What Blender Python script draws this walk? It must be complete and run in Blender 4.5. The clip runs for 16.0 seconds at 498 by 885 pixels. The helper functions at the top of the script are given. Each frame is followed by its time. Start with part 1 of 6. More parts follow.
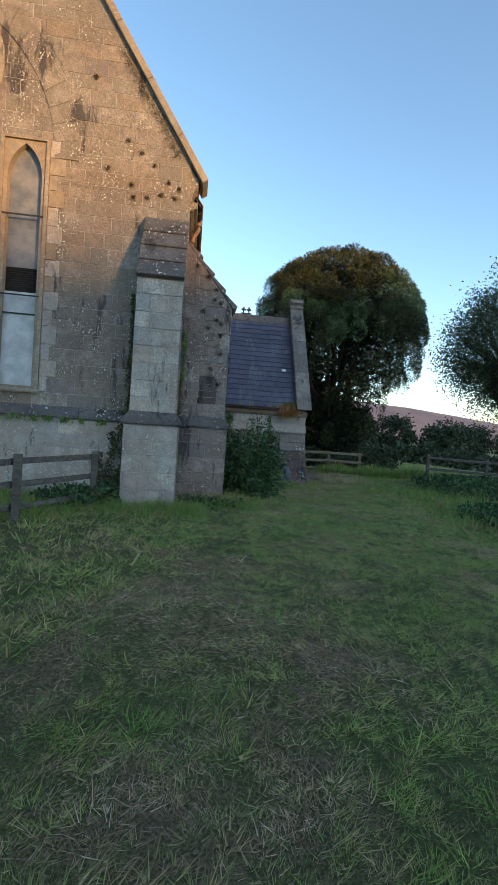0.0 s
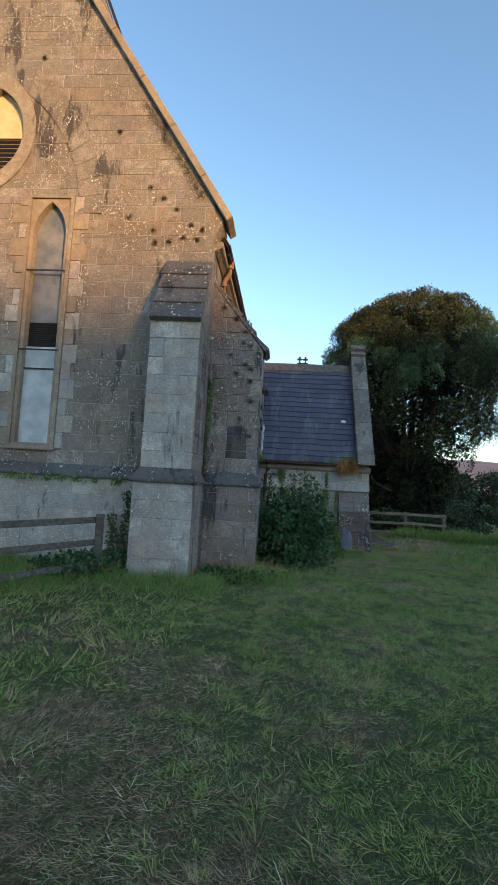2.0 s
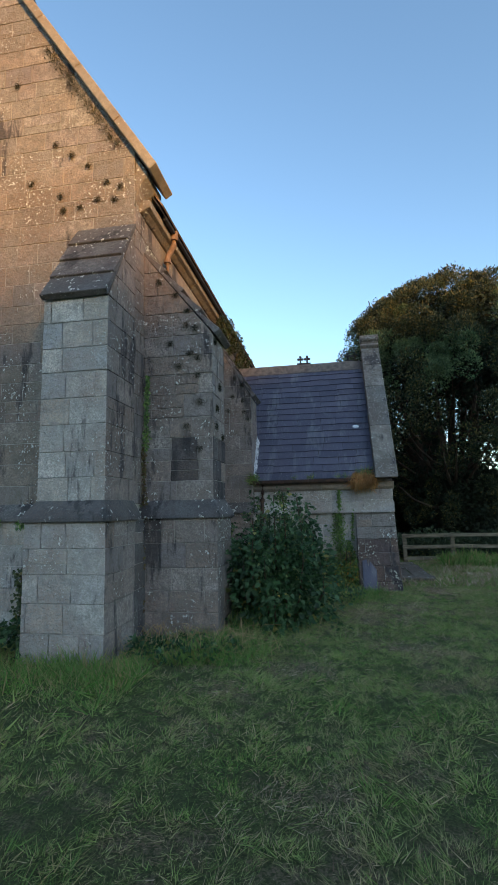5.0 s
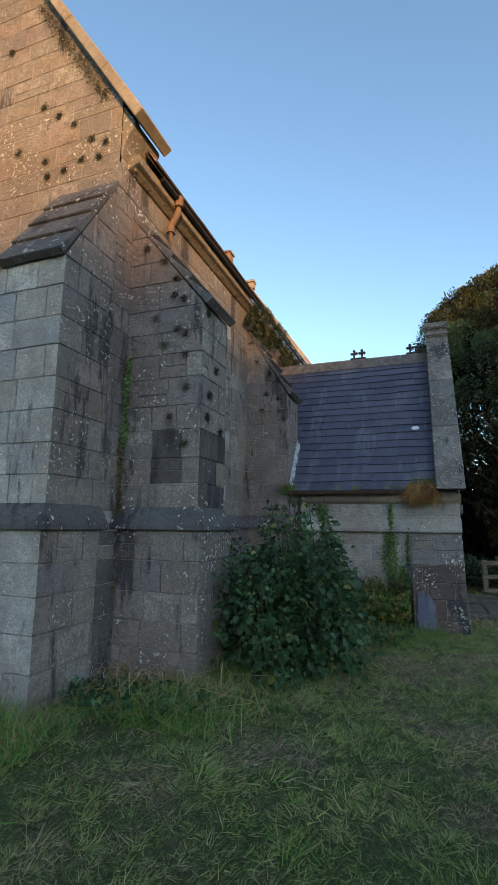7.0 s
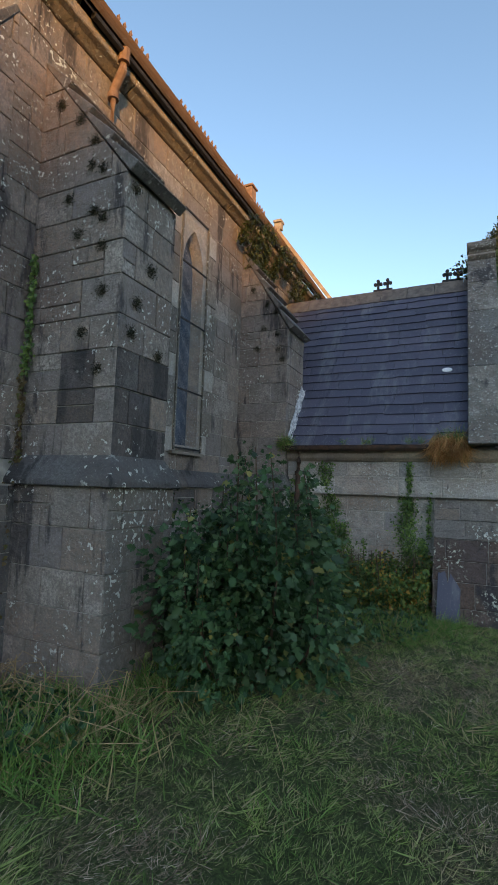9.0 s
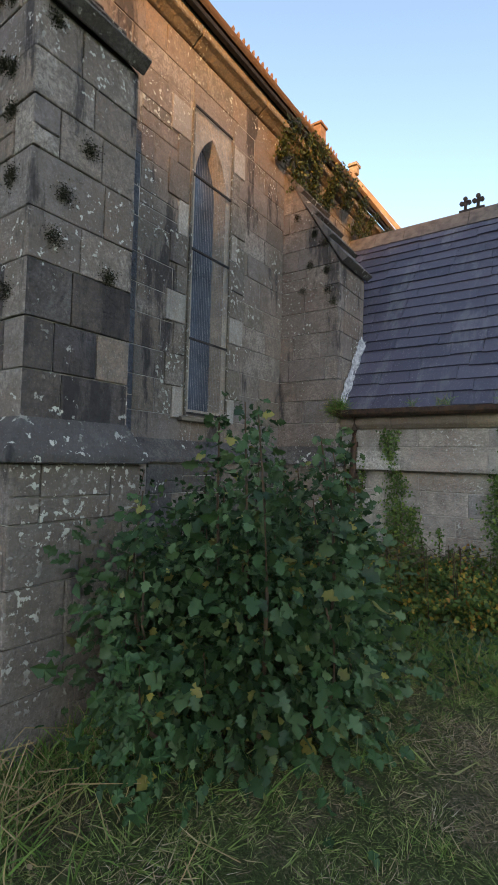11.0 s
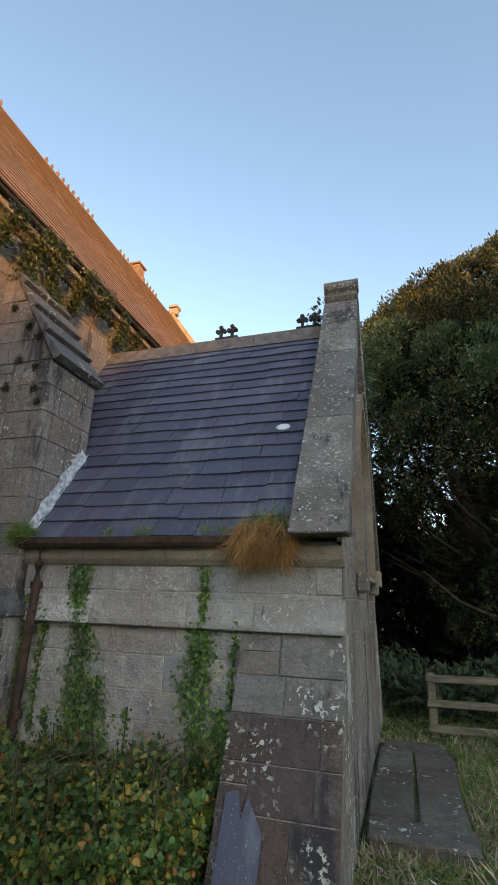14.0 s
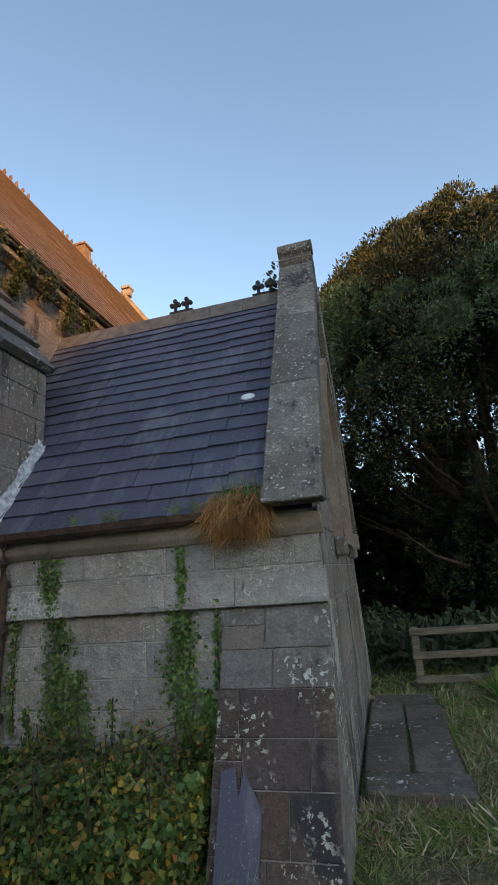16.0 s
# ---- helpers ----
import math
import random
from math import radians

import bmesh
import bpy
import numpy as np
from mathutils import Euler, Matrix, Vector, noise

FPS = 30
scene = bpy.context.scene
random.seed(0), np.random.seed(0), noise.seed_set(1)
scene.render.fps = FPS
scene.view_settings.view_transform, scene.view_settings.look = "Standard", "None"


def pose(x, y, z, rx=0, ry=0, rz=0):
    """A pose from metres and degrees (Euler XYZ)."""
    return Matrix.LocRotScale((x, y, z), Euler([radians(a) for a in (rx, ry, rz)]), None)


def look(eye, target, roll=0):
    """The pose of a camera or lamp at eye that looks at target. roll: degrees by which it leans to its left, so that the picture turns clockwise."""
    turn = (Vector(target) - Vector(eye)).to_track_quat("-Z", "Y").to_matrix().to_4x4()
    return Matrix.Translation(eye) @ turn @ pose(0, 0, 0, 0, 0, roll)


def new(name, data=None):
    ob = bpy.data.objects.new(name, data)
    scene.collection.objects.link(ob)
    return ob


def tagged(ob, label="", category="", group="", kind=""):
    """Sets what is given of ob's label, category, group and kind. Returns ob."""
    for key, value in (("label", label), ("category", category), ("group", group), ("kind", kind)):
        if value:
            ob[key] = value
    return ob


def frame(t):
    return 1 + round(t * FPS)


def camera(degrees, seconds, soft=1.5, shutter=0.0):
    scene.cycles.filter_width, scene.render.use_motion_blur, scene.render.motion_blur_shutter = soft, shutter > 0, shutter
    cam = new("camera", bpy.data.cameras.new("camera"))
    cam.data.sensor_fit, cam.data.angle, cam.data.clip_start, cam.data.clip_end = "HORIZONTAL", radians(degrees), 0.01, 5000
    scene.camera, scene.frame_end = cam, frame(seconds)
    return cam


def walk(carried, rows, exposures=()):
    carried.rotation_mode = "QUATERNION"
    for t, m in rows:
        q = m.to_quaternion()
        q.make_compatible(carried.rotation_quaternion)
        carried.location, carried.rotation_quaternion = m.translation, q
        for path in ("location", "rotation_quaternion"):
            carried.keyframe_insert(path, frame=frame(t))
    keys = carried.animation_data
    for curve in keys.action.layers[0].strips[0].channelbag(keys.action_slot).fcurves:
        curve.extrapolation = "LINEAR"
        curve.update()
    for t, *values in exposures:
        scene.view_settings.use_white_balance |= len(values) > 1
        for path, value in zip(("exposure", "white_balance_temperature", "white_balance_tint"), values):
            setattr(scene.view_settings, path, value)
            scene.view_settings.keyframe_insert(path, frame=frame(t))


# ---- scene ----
cam = camera(54.8, 16.0)
PATH = [
    (0, (0.089, -0.677, 1.995), (0.334, 1.306, 1.921), 4.1),
    (0.5, (0.36, -0.382, 1.999), (0.441, 1.616, 1.953), 2.5),
    (1, (0.705, -0.081, 1.996), (0.66, 1.918, 2.029), 3.8),
    (1.5, (0.934, 0.301, 2.022), (0.849, 2.295, 2.143), 5.1),
    (2, (1.211, 0.636, 1.988), (1.065, 2.624, 2.143), 3.3),
    (2.5, (1.49, 1.012, 2.003), (1.348, 3.002, 2.152), 1.5),
    (3, (1.539, 1.435, 2.025), (1.359, 3.42, 2.198), 0.2),
    (3.5, (1.694, 1.843, 1.996), (1.368, 3.803, 2.228), -1.9),
    (4, (1.909, 2.232, 1.98), (1.551, 4.181, 2.254), -2.3),
    (4.5, (2.057, 2.672, 1.983), (1.755, 4.631, 2.244), -1.2),
    (7, (2.889, 4.637, 1.94), (2.213, 6.489, 2.275), 0.7),
    (7.5, (2.892, 5.035, 1.913), (2.195, 6.884, 2.22), 1.5),
    (8, (2.884, 5.411, 1.932), (2.175, 7.262, 2.198), 2.1),
    (8.5, (3.036, 5.848, 1.928), (2.302, 7.696, 2.143), 1.3),
    (8.7, (3.132, 6.034, 1.907), (2.356, 7.866, 2.11), 1.5),
    (10.8, (3.033, 7.612, 1.915), (1.898, 9.257, 1.99), 1.2),
    (11, (3.049, 7.75, 1.915), (1.889, 9.377, 1.987), 1.6),
    (11.5, (3.28, 8.105, 1.901), (2.152, 9.757, 1.901), 1.6),
    (11.6, (3.325, 8.188, 1.899), (2.245, 9.871, 1.891), 1.7),
    (11.9, (3.452, 8.445, 1.884), (2.538, 10.223, 1.83), 1.2),
    (12, (3.476, 8.524, 1.893), (2.609, 10.325, 1.829), 1.2),
    (12.5, (3.56, 8.922, 1.903), (2.763, 10.756, 1.936), 1.9),
    (13, (3.751, 9.243, 1.926), (2.986, 11.074, 2.181), 2.6),
    (13.5, (3.861, 9.407, 2.043), (3.205, 11.231, 2.537), 2.3),
    (14, (3.851, 9.426, 2.063), (3.27, 11.235, 2.685), 1.8),
    (14.5, (3.838, 9.455, 2.086), (3.243, 11.233, 2.784), 0.5),
    (15, (3.839, 9.467, 2.082), (3.19, 11.226, 2.776), -2.4),
    (15.5, (3.813, 9.497, 2.072), (3.196, 11.289, 2.712), -4.6),
    (16, (3.83, 9.587, 2.05), (3.362, 11.457, 2.583), -4.5),
]
walk(cam, [(t, look(eye, target, roll)) for t, eye, target, roll in PATH], exposures=[(0, 1.45, 6700, 5), (4.5, 1.45, 6700, 5), (7.0, 1.45, 6900, 6), (8.7, 1.5, 7200, 8), (11.0, 1.95, 8500, 15), (12.5, 2.05, 8800, 16), (13.5, 2.03, 8700, 14), (14.5, 1.83, 8200, 12), (16.0, 1.63, 7900, 12)])

# ---- sky and sun ----
SUN_EL, SUN_DIR = 8.0, Vector((0.60, -0.80, 0))  # low evening sun behind the walker
world = bpy.data.worlds.new("sky")
scene.world = world
world.use_nodes = True
wn = world.node_tree.nodes
sky = wn.new("ShaderNodeTexSky")
sky.sky_type, sky.sun_disc = "NISHITA", False
sky.sun_elevation = radians(SUN_EL + 4)
sky.sun_rotation = math.atan2(SUN_DIR.x, SUN_DIR.y)
sky.air_density, sky.dust_density, sky.ozone_density = 1.0, 0.4, 2.3
wn["Background"].inputs["Strength"].default_value = 0.15
world.node_tree.links.new(sky.outputs[0], wn["Background"].inputs["Color"])
sun = new("sun", bpy.data.lights.new("sun", "SUN"))
sun.data.energy, sun.data.angle, sun.data.color = 2.6, radians(1.3), (1.0, 0.53, 0.165)
sun_from = SUN_DIR.normalized() * math.cos(radians(SUN_EL)) + Vector((0, 0, math.sin(radians(SUN_EL))))
sun.matrix_world = look(sun_from * 60, (0, 0, 0))


# ---- materials ----
def material(name):
    m = bpy.data.materials.new(name)
    m.use_nodes = True
    return m, m.node_tree.nodes, m.node_tree.links, m.node_tree.nodes["Principled BSDF"]


def noise_node(n, l, scale, detail=4.0, rough=0.6, stretch=(1, 1, 1)):
    geo = n.new("ShaderNodeNewGeometry")
    mp = n.new("ShaderNodeMapping")
    mp.inputs["Scale"].default_value = stretch
    tx = n.new("ShaderNodeTexNoise")
    tx.inputs["Scale"].default_value, tx.inputs["Detail"].default_value, tx.inputs["Roughness"].default_value = scale, detail, rough
    l.new(geo.outputs["Position"], mp.inputs["Vector"])
    l.new(mp.outputs[0], tx.inputs["Vector"])
    return tx.outputs["Fac"]


def ramp(n, l, fac, lo, hi):
    r = n.new("ShaderNodeMapRange")
    r.interpolation_type = "SMOOTHSTEP"
    r.inputs["From Min"].default_value, r.inputs["From Max"].default_value = lo, hi
    l.new(fac, r.inputs["Value"])
    return r.outputs[0]


def mix(n, l, fac, a, b, blend="MIX"):
    m = n.new("ShaderNodeMix")
    m.data_type, m.blend_type = "RGBA", blend
    for sock, v in ((m.inputs["Factor"], fac), (m.inputs["A"], a), (m.inputs["B"], b)):
        if isinstance(v, tuple):
            sock.default_value = (*v, 1)
        elif isinstance(v, float):
            sock.default_value = v
        else:
            l.new(v, sock)
    return m.outputs["Result"]


def times(n, l, a, k):
    m = n.new("ShaderNodeMath")
    m.operation = "MULTIPLY"
    l.new(a, m.inputs[0])
    if isinstance(k, float):
        m.inputs[1].default_value = k
    else:
        l.new(k, m.inputs[1])
    return m.outputs[0]


def bump(n, l, bsdf, heights, strength, distance):
    prev = None
    for h, d in zip(heights, distance):
        b = n.new("ShaderNodeBump")
        b.inputs["Strength"].default_value, b.inputs["Distance"].default_value = strength, d
        l.new(h, b.inputs["Height"])
        if prev:
            l.new(prev, b.inputs["Normal"])
        prev = b.outputs[0]
    l.new(prev, bsdf.inputs["Normal"])


def stone(name, a, b, lichen=0.62, stain=0.6, rough_cut=0.012, green=0.0, white=(0.60, 0.60, 0.56), patch=17.0, spread=0.47):
    """Weathered squared stone: every block its own tint, with grain, soot runs, brown patches and small lichens."""
    m, n, l, p = material(name)
    info = n.new("ShaderNodeObjectInfo")
    cr = n.new("ShaderNodeValToRGB")
    warm = (a[0] * 0.95, a[1] * 0.82, a[2] * 0.72)
    cool = tuple(0.72 * v for v in (a[0] * 0.92, a[1] * 0.97, a[2] * 1.12))
    cols = [(0.0, cool), (0.25, a), (0.5, warm), (0.75, b), (1.0, tuple(0.62 * v for v in b))]
    while len(cr.color_ramp.elements) < len(cols):
        cr.color_ramp.elements.new(0.5)
    for k, (pos, col) in enumerate(cols):
        cr.color_ramp.elements[k].position, cr.color_ramp.elements[k].color = pos, (*col, 1)
    l.new(info.outputs["Random"], cr.inputs[0])
    c = cr.outputs[0]
    c = mix(n, l, times(n, l, ramp(n, l, noise_node(n, l, 1.9, 6, 0.75), 0.42, 0.60), 0.75), c, (a[0] * 0.55, a[1] * 0.47, a[2] * 0.43))
    c = mix(n, l, times(n, l, ramp(n, l, noise_node(n, l, 7.5, 6, 0.75), 0.46, 0.64), 0.72), c, tuple(0.46 * v for v in a))
    c = mix(n, l, times(n, l, ramp(n, l, noise_node(n, l, 0.85, 5, 0.65, (1, 1, 0.6)), 0.42, 0.62), 0.9), c, (0.78, 0.68, 0.66), "MULTIPLY")
    grain = noise_node(n, l, 42, 6, 0.8)
    c = mix(n, l, ramp(n, l, grain, 0.36, 0.62), tuple(0.58 * v for v in a), c)
    c = mix(n, l, times(n, l, ramp(n, l, noise_node(n, l, 85, 4, 0.7), 0.58, 0.72), 0.40), c, tuple(min(1.0, 1.6 * v) for v in b))
    run = ramp(n, l, noise_node(n, l, 2.6, 6, 0.7, (1, 1, 0.22)), stain, stain + 0.09)
    c = mix(n, l, times(n, l, run, 0.8), c, (0.040, 0.038, 0.042))
    if green:
        c = mix(n, l, times(n, l, ramp(n, l, noise_node(n, l, 3.1), 0.5, 0.75), green), c, (0.06, 0.08, 0.03))
    spots = ramp(n, l, noise_node(n, l, patch, 5, 0.6), lichen, lichen + 0.035)
    area = ramp(n, l, noise_node(n, l, 1.9, 3), spread, spread + 0.13)
    c = mix(n, l, times(n, l, spots, area), c, white)
    l.new(c, p.inputs["Base Color"])
    p.inputs["Roughness"].default_value = 0.92
    p.inputs["Specular IOR Level"].default_value = 0.25
    bump(n, l, p, [noise_node(n, l, 11, 3, 0.6), noise_node(n, l, 30, 4, 0.65), grain], 0.9, [rough_cut * 2.2, rough_cut * 1.6, 0.006])
    return m


def plain(name, a, b, scale=12.0, rough=0.7, metal=0.0, depth=0.002, stretch=(1, 1, 1), spec=0.3):
    m, n, l, p = material(name)
    f = noise_node(n, l, scale, 5, 0.65, stretch)
    c = mix(n, l, ramp(n, l, f, 0.3, 0.7), a, b)
    l.new(c, p.inputs["Base Color"])
    p.inputs["Roughness"].default_value, p.inputs["Metallic"].default_value = rough, metal
    p.inputs["Specular IOR Level"].default_value = spec
    bump(n, l, p, [noise_node(n, l, scale * 4, 4, 0.7, stretch)], 0.6, [depth])
    return m


def leafy(name, colours, spread=0.6, rough=0.5, through_light=0.25):
    """Leaves: each one a little different, with larger patches of a second tint."""
    m, n, l, p = material(name)
    geo = n.new("ShaderNodeNewGeometry")
    cr = n.new("ShaderNodeValToRGB")
    while len(cr.color_ramp.elements) < len(colours):
        cr.color_ramp.elements.new(0.5)
    for k, (pos, col) in enumerate(colours):
        cr.color_ramp.elements[k].position, cr.color_ramp.elements[k].color = pos, (*col, 1)
    l.new(geo.outputs["Random Per Island"], cr.inputs[0])
    c = mix(n, l, times(n, l, ramp(n, l, noise_node(n, l, spread), 0.4, 0.65), 0.5), cr.outputs[0], tuple(0.5 * v for v in colours[0][1]))
    l.new(c, p.inputs["Base Color"])
    p.inputs["Roughness"].default_value = rough
    p.inputs["Specular IOR Level"].default_value = 0.35
    tr = n.new("ShaderNodeBsdfTranslucent")
    l.new(c, tr.inputs["Color"])
    ms = n.new("ShaderNodeMixShader")
    ms.inputs[0].default_value = through_light
    l.new(p.outputs[0], ms.inputs[1])
    l.new(tr.outputs[0], ms.inputs[2])
    l.new(ms.outputs[0], n["Material Output"].inputs["Surface"])
    return m


def turf(name, green, straw, lo, hi, per_blade):
    """Grass or the thatch below it, with straw-coloured patches and lush tufts."""
    m, n, l, p = material(name)
    area = ramp(n, l, noise_node(n, l, 1.25, 6, 0.72), lo, hi)
    fleck = ramp(n, l, noise_node(n, l, 14, 5, 0.75), 0.28, 0.55)
    lush = (green[0] * 0.74, green[1] * 0.92, green[2] * 0.70)
    c = mix(n, l, times(n, l, ramp(n, l, noise_node(n, l, 2.2, 4, 0.7), 0.46, 0.60), 0.8), green, lush)
    c = mix(n, l, times(n, l, ramp(n, l, noise_node(n, l, 6.0, 4, 0.7), 0.52, 0.66), 0.6), c, (green[0] * 1.15, green[1] * 1.25, green[2] * 0.9))
    c = mix(n, l, times(n, l, area, fleck), c, straw)
    c = mix(n, l, times(n, l, ramp(n, l, noise_node(n, l, 3.4, 5, 0.75), 0.56, 0.66), 0.55), c, tuple(0.55 * v for v in straw))
    if per_blade:
        geo = n.new("ShaderNodeNewGeometry")
        c = mix(n, l, times(n, l, ramp(n, l, geo.outputs["Random Per Island"], 0.0, 0.8), 0.68), c, tuple(0.30 * v for v in green))
        c = mix(n, l, times(n, l, ramp(n, l, geo.outputs["Random Per Island"], 0.80, 0.82), 0.8), c, straw)
    else:
        c = mix(n, l, ramp(n, l, noise_node(n, l, 60, 5, 0.8), 0.40, 0.60), tuple(0.5 * v for v in green), c)
    l.new(c, p.inputs["Base Color"])
    p.inputs["Roughness"].default_value = 0.85
    p.inputs["Specular IOR Level"].default_value = 0.2
    if per_blade:
        tr = n.new("ShaderNodeBsdfTranslucent")
        l.new(c, tr.inputs["Color"])
        ms = n.new("ShaderNodeMixShader")
        ms.inputs[0].default_value = 0.42
        l.new(p.outputs[0], ms.inputs[1])
        l.new(tr.outputs[0], ms.inputs[2])
        l.new(ms.outputs[0], n["Material Output"].inputs["Surface"])
    else:
        bump(n, l, p, [noise_node(n, l, 45, 5, 0.8)], 1.0, [0.04])
    return m


def glass(name, tint, rough):
    m, n, l, p = material(name)
    f = ramp(n, l, noise_node(n, l, 3.0, 4), 0.3, 0.7)
    l.new(mix(n, l, f, tint, tuple(0.5 * v for v in tint)), p.inputs["Base Color"])
    p.inputs["Roughness"].default_value = rough
    p.inputs["Specular IOR Level"].default_value = 0.6
    return m


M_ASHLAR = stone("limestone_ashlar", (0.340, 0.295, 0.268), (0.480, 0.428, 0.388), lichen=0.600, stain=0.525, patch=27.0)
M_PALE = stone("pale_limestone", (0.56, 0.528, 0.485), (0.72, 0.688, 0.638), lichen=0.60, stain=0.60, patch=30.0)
M_GABLE = stone("warm_limestone", (0.325, 0.286, 0.246), (0.45, 0.405, 0.352), lichen=0.590, stain=0.57, patch=30.0)
M_DARK = stone("weathered_stone", (0.17, 0.165, 0.165), (0.26, 0.25, 0.24), lichen=0.60, stain=0.54)
M_LICHEN = stone("lichened_stone", (0.28, 0.250, 0.223), (0.41, 0.368, 0.330), lichen=0.560, stain=0.58, white=(0.58, 0.59, 0.53), patch=22.0)
M_STAINED = stone("brown_stained_stone", (0.165, 0.118, 0.100), (0.25, 0.200, 0.172), lichen=0.565, stain=0.55, white=(0.56, 0.56, 0.45), patch=26.0, spread=0.44)
M_CAP = stone("weathered_cap_stone", (0.215, 0.20, 0.195), (0.30, 0.28, 0.27), lichen=0.58, stain=0.58)
M_DAMP = stone("damp_blue_stone", (0.145, 0.165, 0.200), (0.225, 0.250, 0.290), lichen=0.66, stain=0.58, rough_cut=0.022)
M_COPING = stone("coping_stone", (0.265, 0.250, 0.222), (0.37, 0.35, 0.315), lichen=0.600, stain=0.55, patch=30.0, spread=0.30, white=(0.50, 0.50, 0.46))
M_DRESSED = stone("dressed_sandstone", (0.40, 0.34, 0.27), (0.48, 0.42, 0.34), lichen=0.66, stain=0.66, rough_cut=0.003)
M_MORTAR = plain("lime_mortar", (0.22, 0.205, 0.185), (0.46, 0.43, 0.39), 5.0, 0.95)
M_IRON = plain("rusty_cast_iron", (0.035, 0.028, 0.025), (0.11, 0.06, 0.04), 14.0, 0.75, 0.2)
M_BLACK = plain("dark_metal", (0.02, 0.02, 0.022), (0.05, 0.045, 0.045), 10.0, 0.6, 0.3)
M_TERRA = plain("ridge_terracotta", (0.10, 0.085, 0.08), (0.20, 0.17, 0.15), 8.0, 0.85)
M_ORANGE = plain("red_clay", (0.15, 0.09, 0.06), (0.26, 0.16, 0.11), 8.0, 0.85)
M_LEAD = plain("sheet_lead", (0.16, 0.17, 0.19), (0.42, 0.43, 0.46), 9.0, 0.45, 0.5)
M_OLD_LEAD = plain("whitened_lead", (0.20, 0.21, 0.23), (0.60, 0.61, 0.63), 16.0, 0.6, 0.0, 0.01)
M_WOOD = plain("weathered_fence_wood", (0.10, 0.08, 0.055), (0.23, 0.19, 0.135), 7.0, 0.85, 0.0, 0.003, (0.4, 3, 3))
M_OLDWOOD = plain("grey_fence_wood", (0.065, 0.058, 0.05), (0.14, 0.128, 0.112), 7.0, 0.9, 0.0, 0.003, (0.5, 2, 3))
M_SHEET = plain("white_polycarbonate", (0.34, 0.36, 0.38), (0.50, 0.53, 0.56), 4.0, 0.45)
M_BOARD = plain("ochre_boarding", (0.55, 0.40, 0.22), (0.66, 0.50, 0.30), 5.0, 0.8)
M_DUSTY = plain("dusty_glass", (0.10, 0.11, 0.13), (0.22, 0.21, 0.21), 2.5, 0.4, 0.0, 0.001, (1, 1, 1), 0.35)
M_GLASS = glass("leaded_glass", (0.09, 0.115, 0.16), 0.08)
M_VOID = plain("dark_interior", (0.01, 0.01, 0.011), (0.02, 0.02, 0.02), 5.0, 0.9)
M_PAVE = stone("paving_stone", (0.215, 0.185, 0.155), (0.30, 0.265, 0.225), lichen=0.60, stain=0.68, green=0.35)
M_BARK = plain("yew_bark", (0.035, 0.025, 0.02), (0.09, 0.06, 0.045), 9.0, 0.95, 0.0, 0.02, (2, 2, 0.5))
M_STEM = plain("shrub_stem", (0.05, 0.035, 0.025), (0.12, 0.07, 0.045), 14.0, 0.8)
M_SOIL = turf("lawn_ground", (0.118, 0.142, 0.052), (0.23, 0.165, 0.108), 0.50, 0.60, False)
M_BLADE = turf("lawn_blades", (0.400, 0.485, 0.170), (0.62, 0.46, 0.29), 0.51, 0.66, True)
M_TALL = turf("tall_grass", (0.240, 0.385, 0.110), (0.50, 0.36, 0.19), 0.55, 0.68, True)
M_THATCH = leafy("dead_thatch", [(0.0, (0.21, 0.130, 0.088)), (0.40, (0.48, 0.325, 0.225)), (0.80, (0.70, 0.525, 0.38)), (1.0, (0.82, 0.70, 0.53))], 5.0, 0.9, 0.30)
M_GUTTER = leafy("gutter_grass", [(0.0, (0.42, 0.19, 0.07)), (0.6, (0.60, 0.32, 0.12)), (0.9, (0.66, 0.42, 0.20)), (1.0, (0.22, 0.24, 0.06))], 3.0, 0.8, 0.35)
M_DRY = leafy("dry_grass", [(0.0, (0.40, 0.25, 0.125)), (0.6, (0.58, 0.42, 0.235)), (1.0, (0.34, 0.24, 0.11))], 3.0, 0.8)
M_YEW = leafy("yew_needles", [(0.0, (0.014, 0.030, 0.014)), (0.6, (0.040, 0.062, 0.027)), (1.0, (0.22, 0.175, 0.055))], 0.9, 0.6, 0.12)
# paler needles: sky light on the crown's near side is in the colour
M_YEW_LIT = leafy("lit_yew_needles", [(0.0, (0.058, 0.115, 0.055)), (0.6, (0.120, 0.195, 0.092)), (1.0, (0.22, 0.28, 0.12))], 1.4, 0.55, 0.15)
# near black: the shade inside and under the yew is in this colour
M_YEW_SHADE = leafy("shade_dark_yew_needles", [(0.0, (0.010, 0.017, 0.009)), (1.0, (0.022, 0.033, 0.015))], 0.9, 0.8, 0.03)
M_SHRUB = leafy("shrub_leaves", [(0.0, (0.020, 0.052, 0.020)), (0.55, (0.045, 0.108, 0.036)), (0.93, (0.11, 0.19, 0.085)), (1.0, (0.34, 0.28, 0.07))], 1.6, 0.5)
M_BRAMBLE = leafy("bramble_leaves", [(0.0, (0.038, 0.080, 0.024)), (0.50, (0.120, 0.215, 0.052)), (0.80, (0.25, 0.27, 0.062)), (0.93, (0.58, 0.37, 0.065)), (1.0, (0.42, 0.15, 0.05))], 1.8, 0.5)
M_IVY = leafy("ivy_leaves", [(0.0, (0.064, 0.128, 0.039)), (0.6, (0.128, 0.222, 0.055)), (1.0, (0.276, 0.383, 0.085))], 2.0, 0.4)
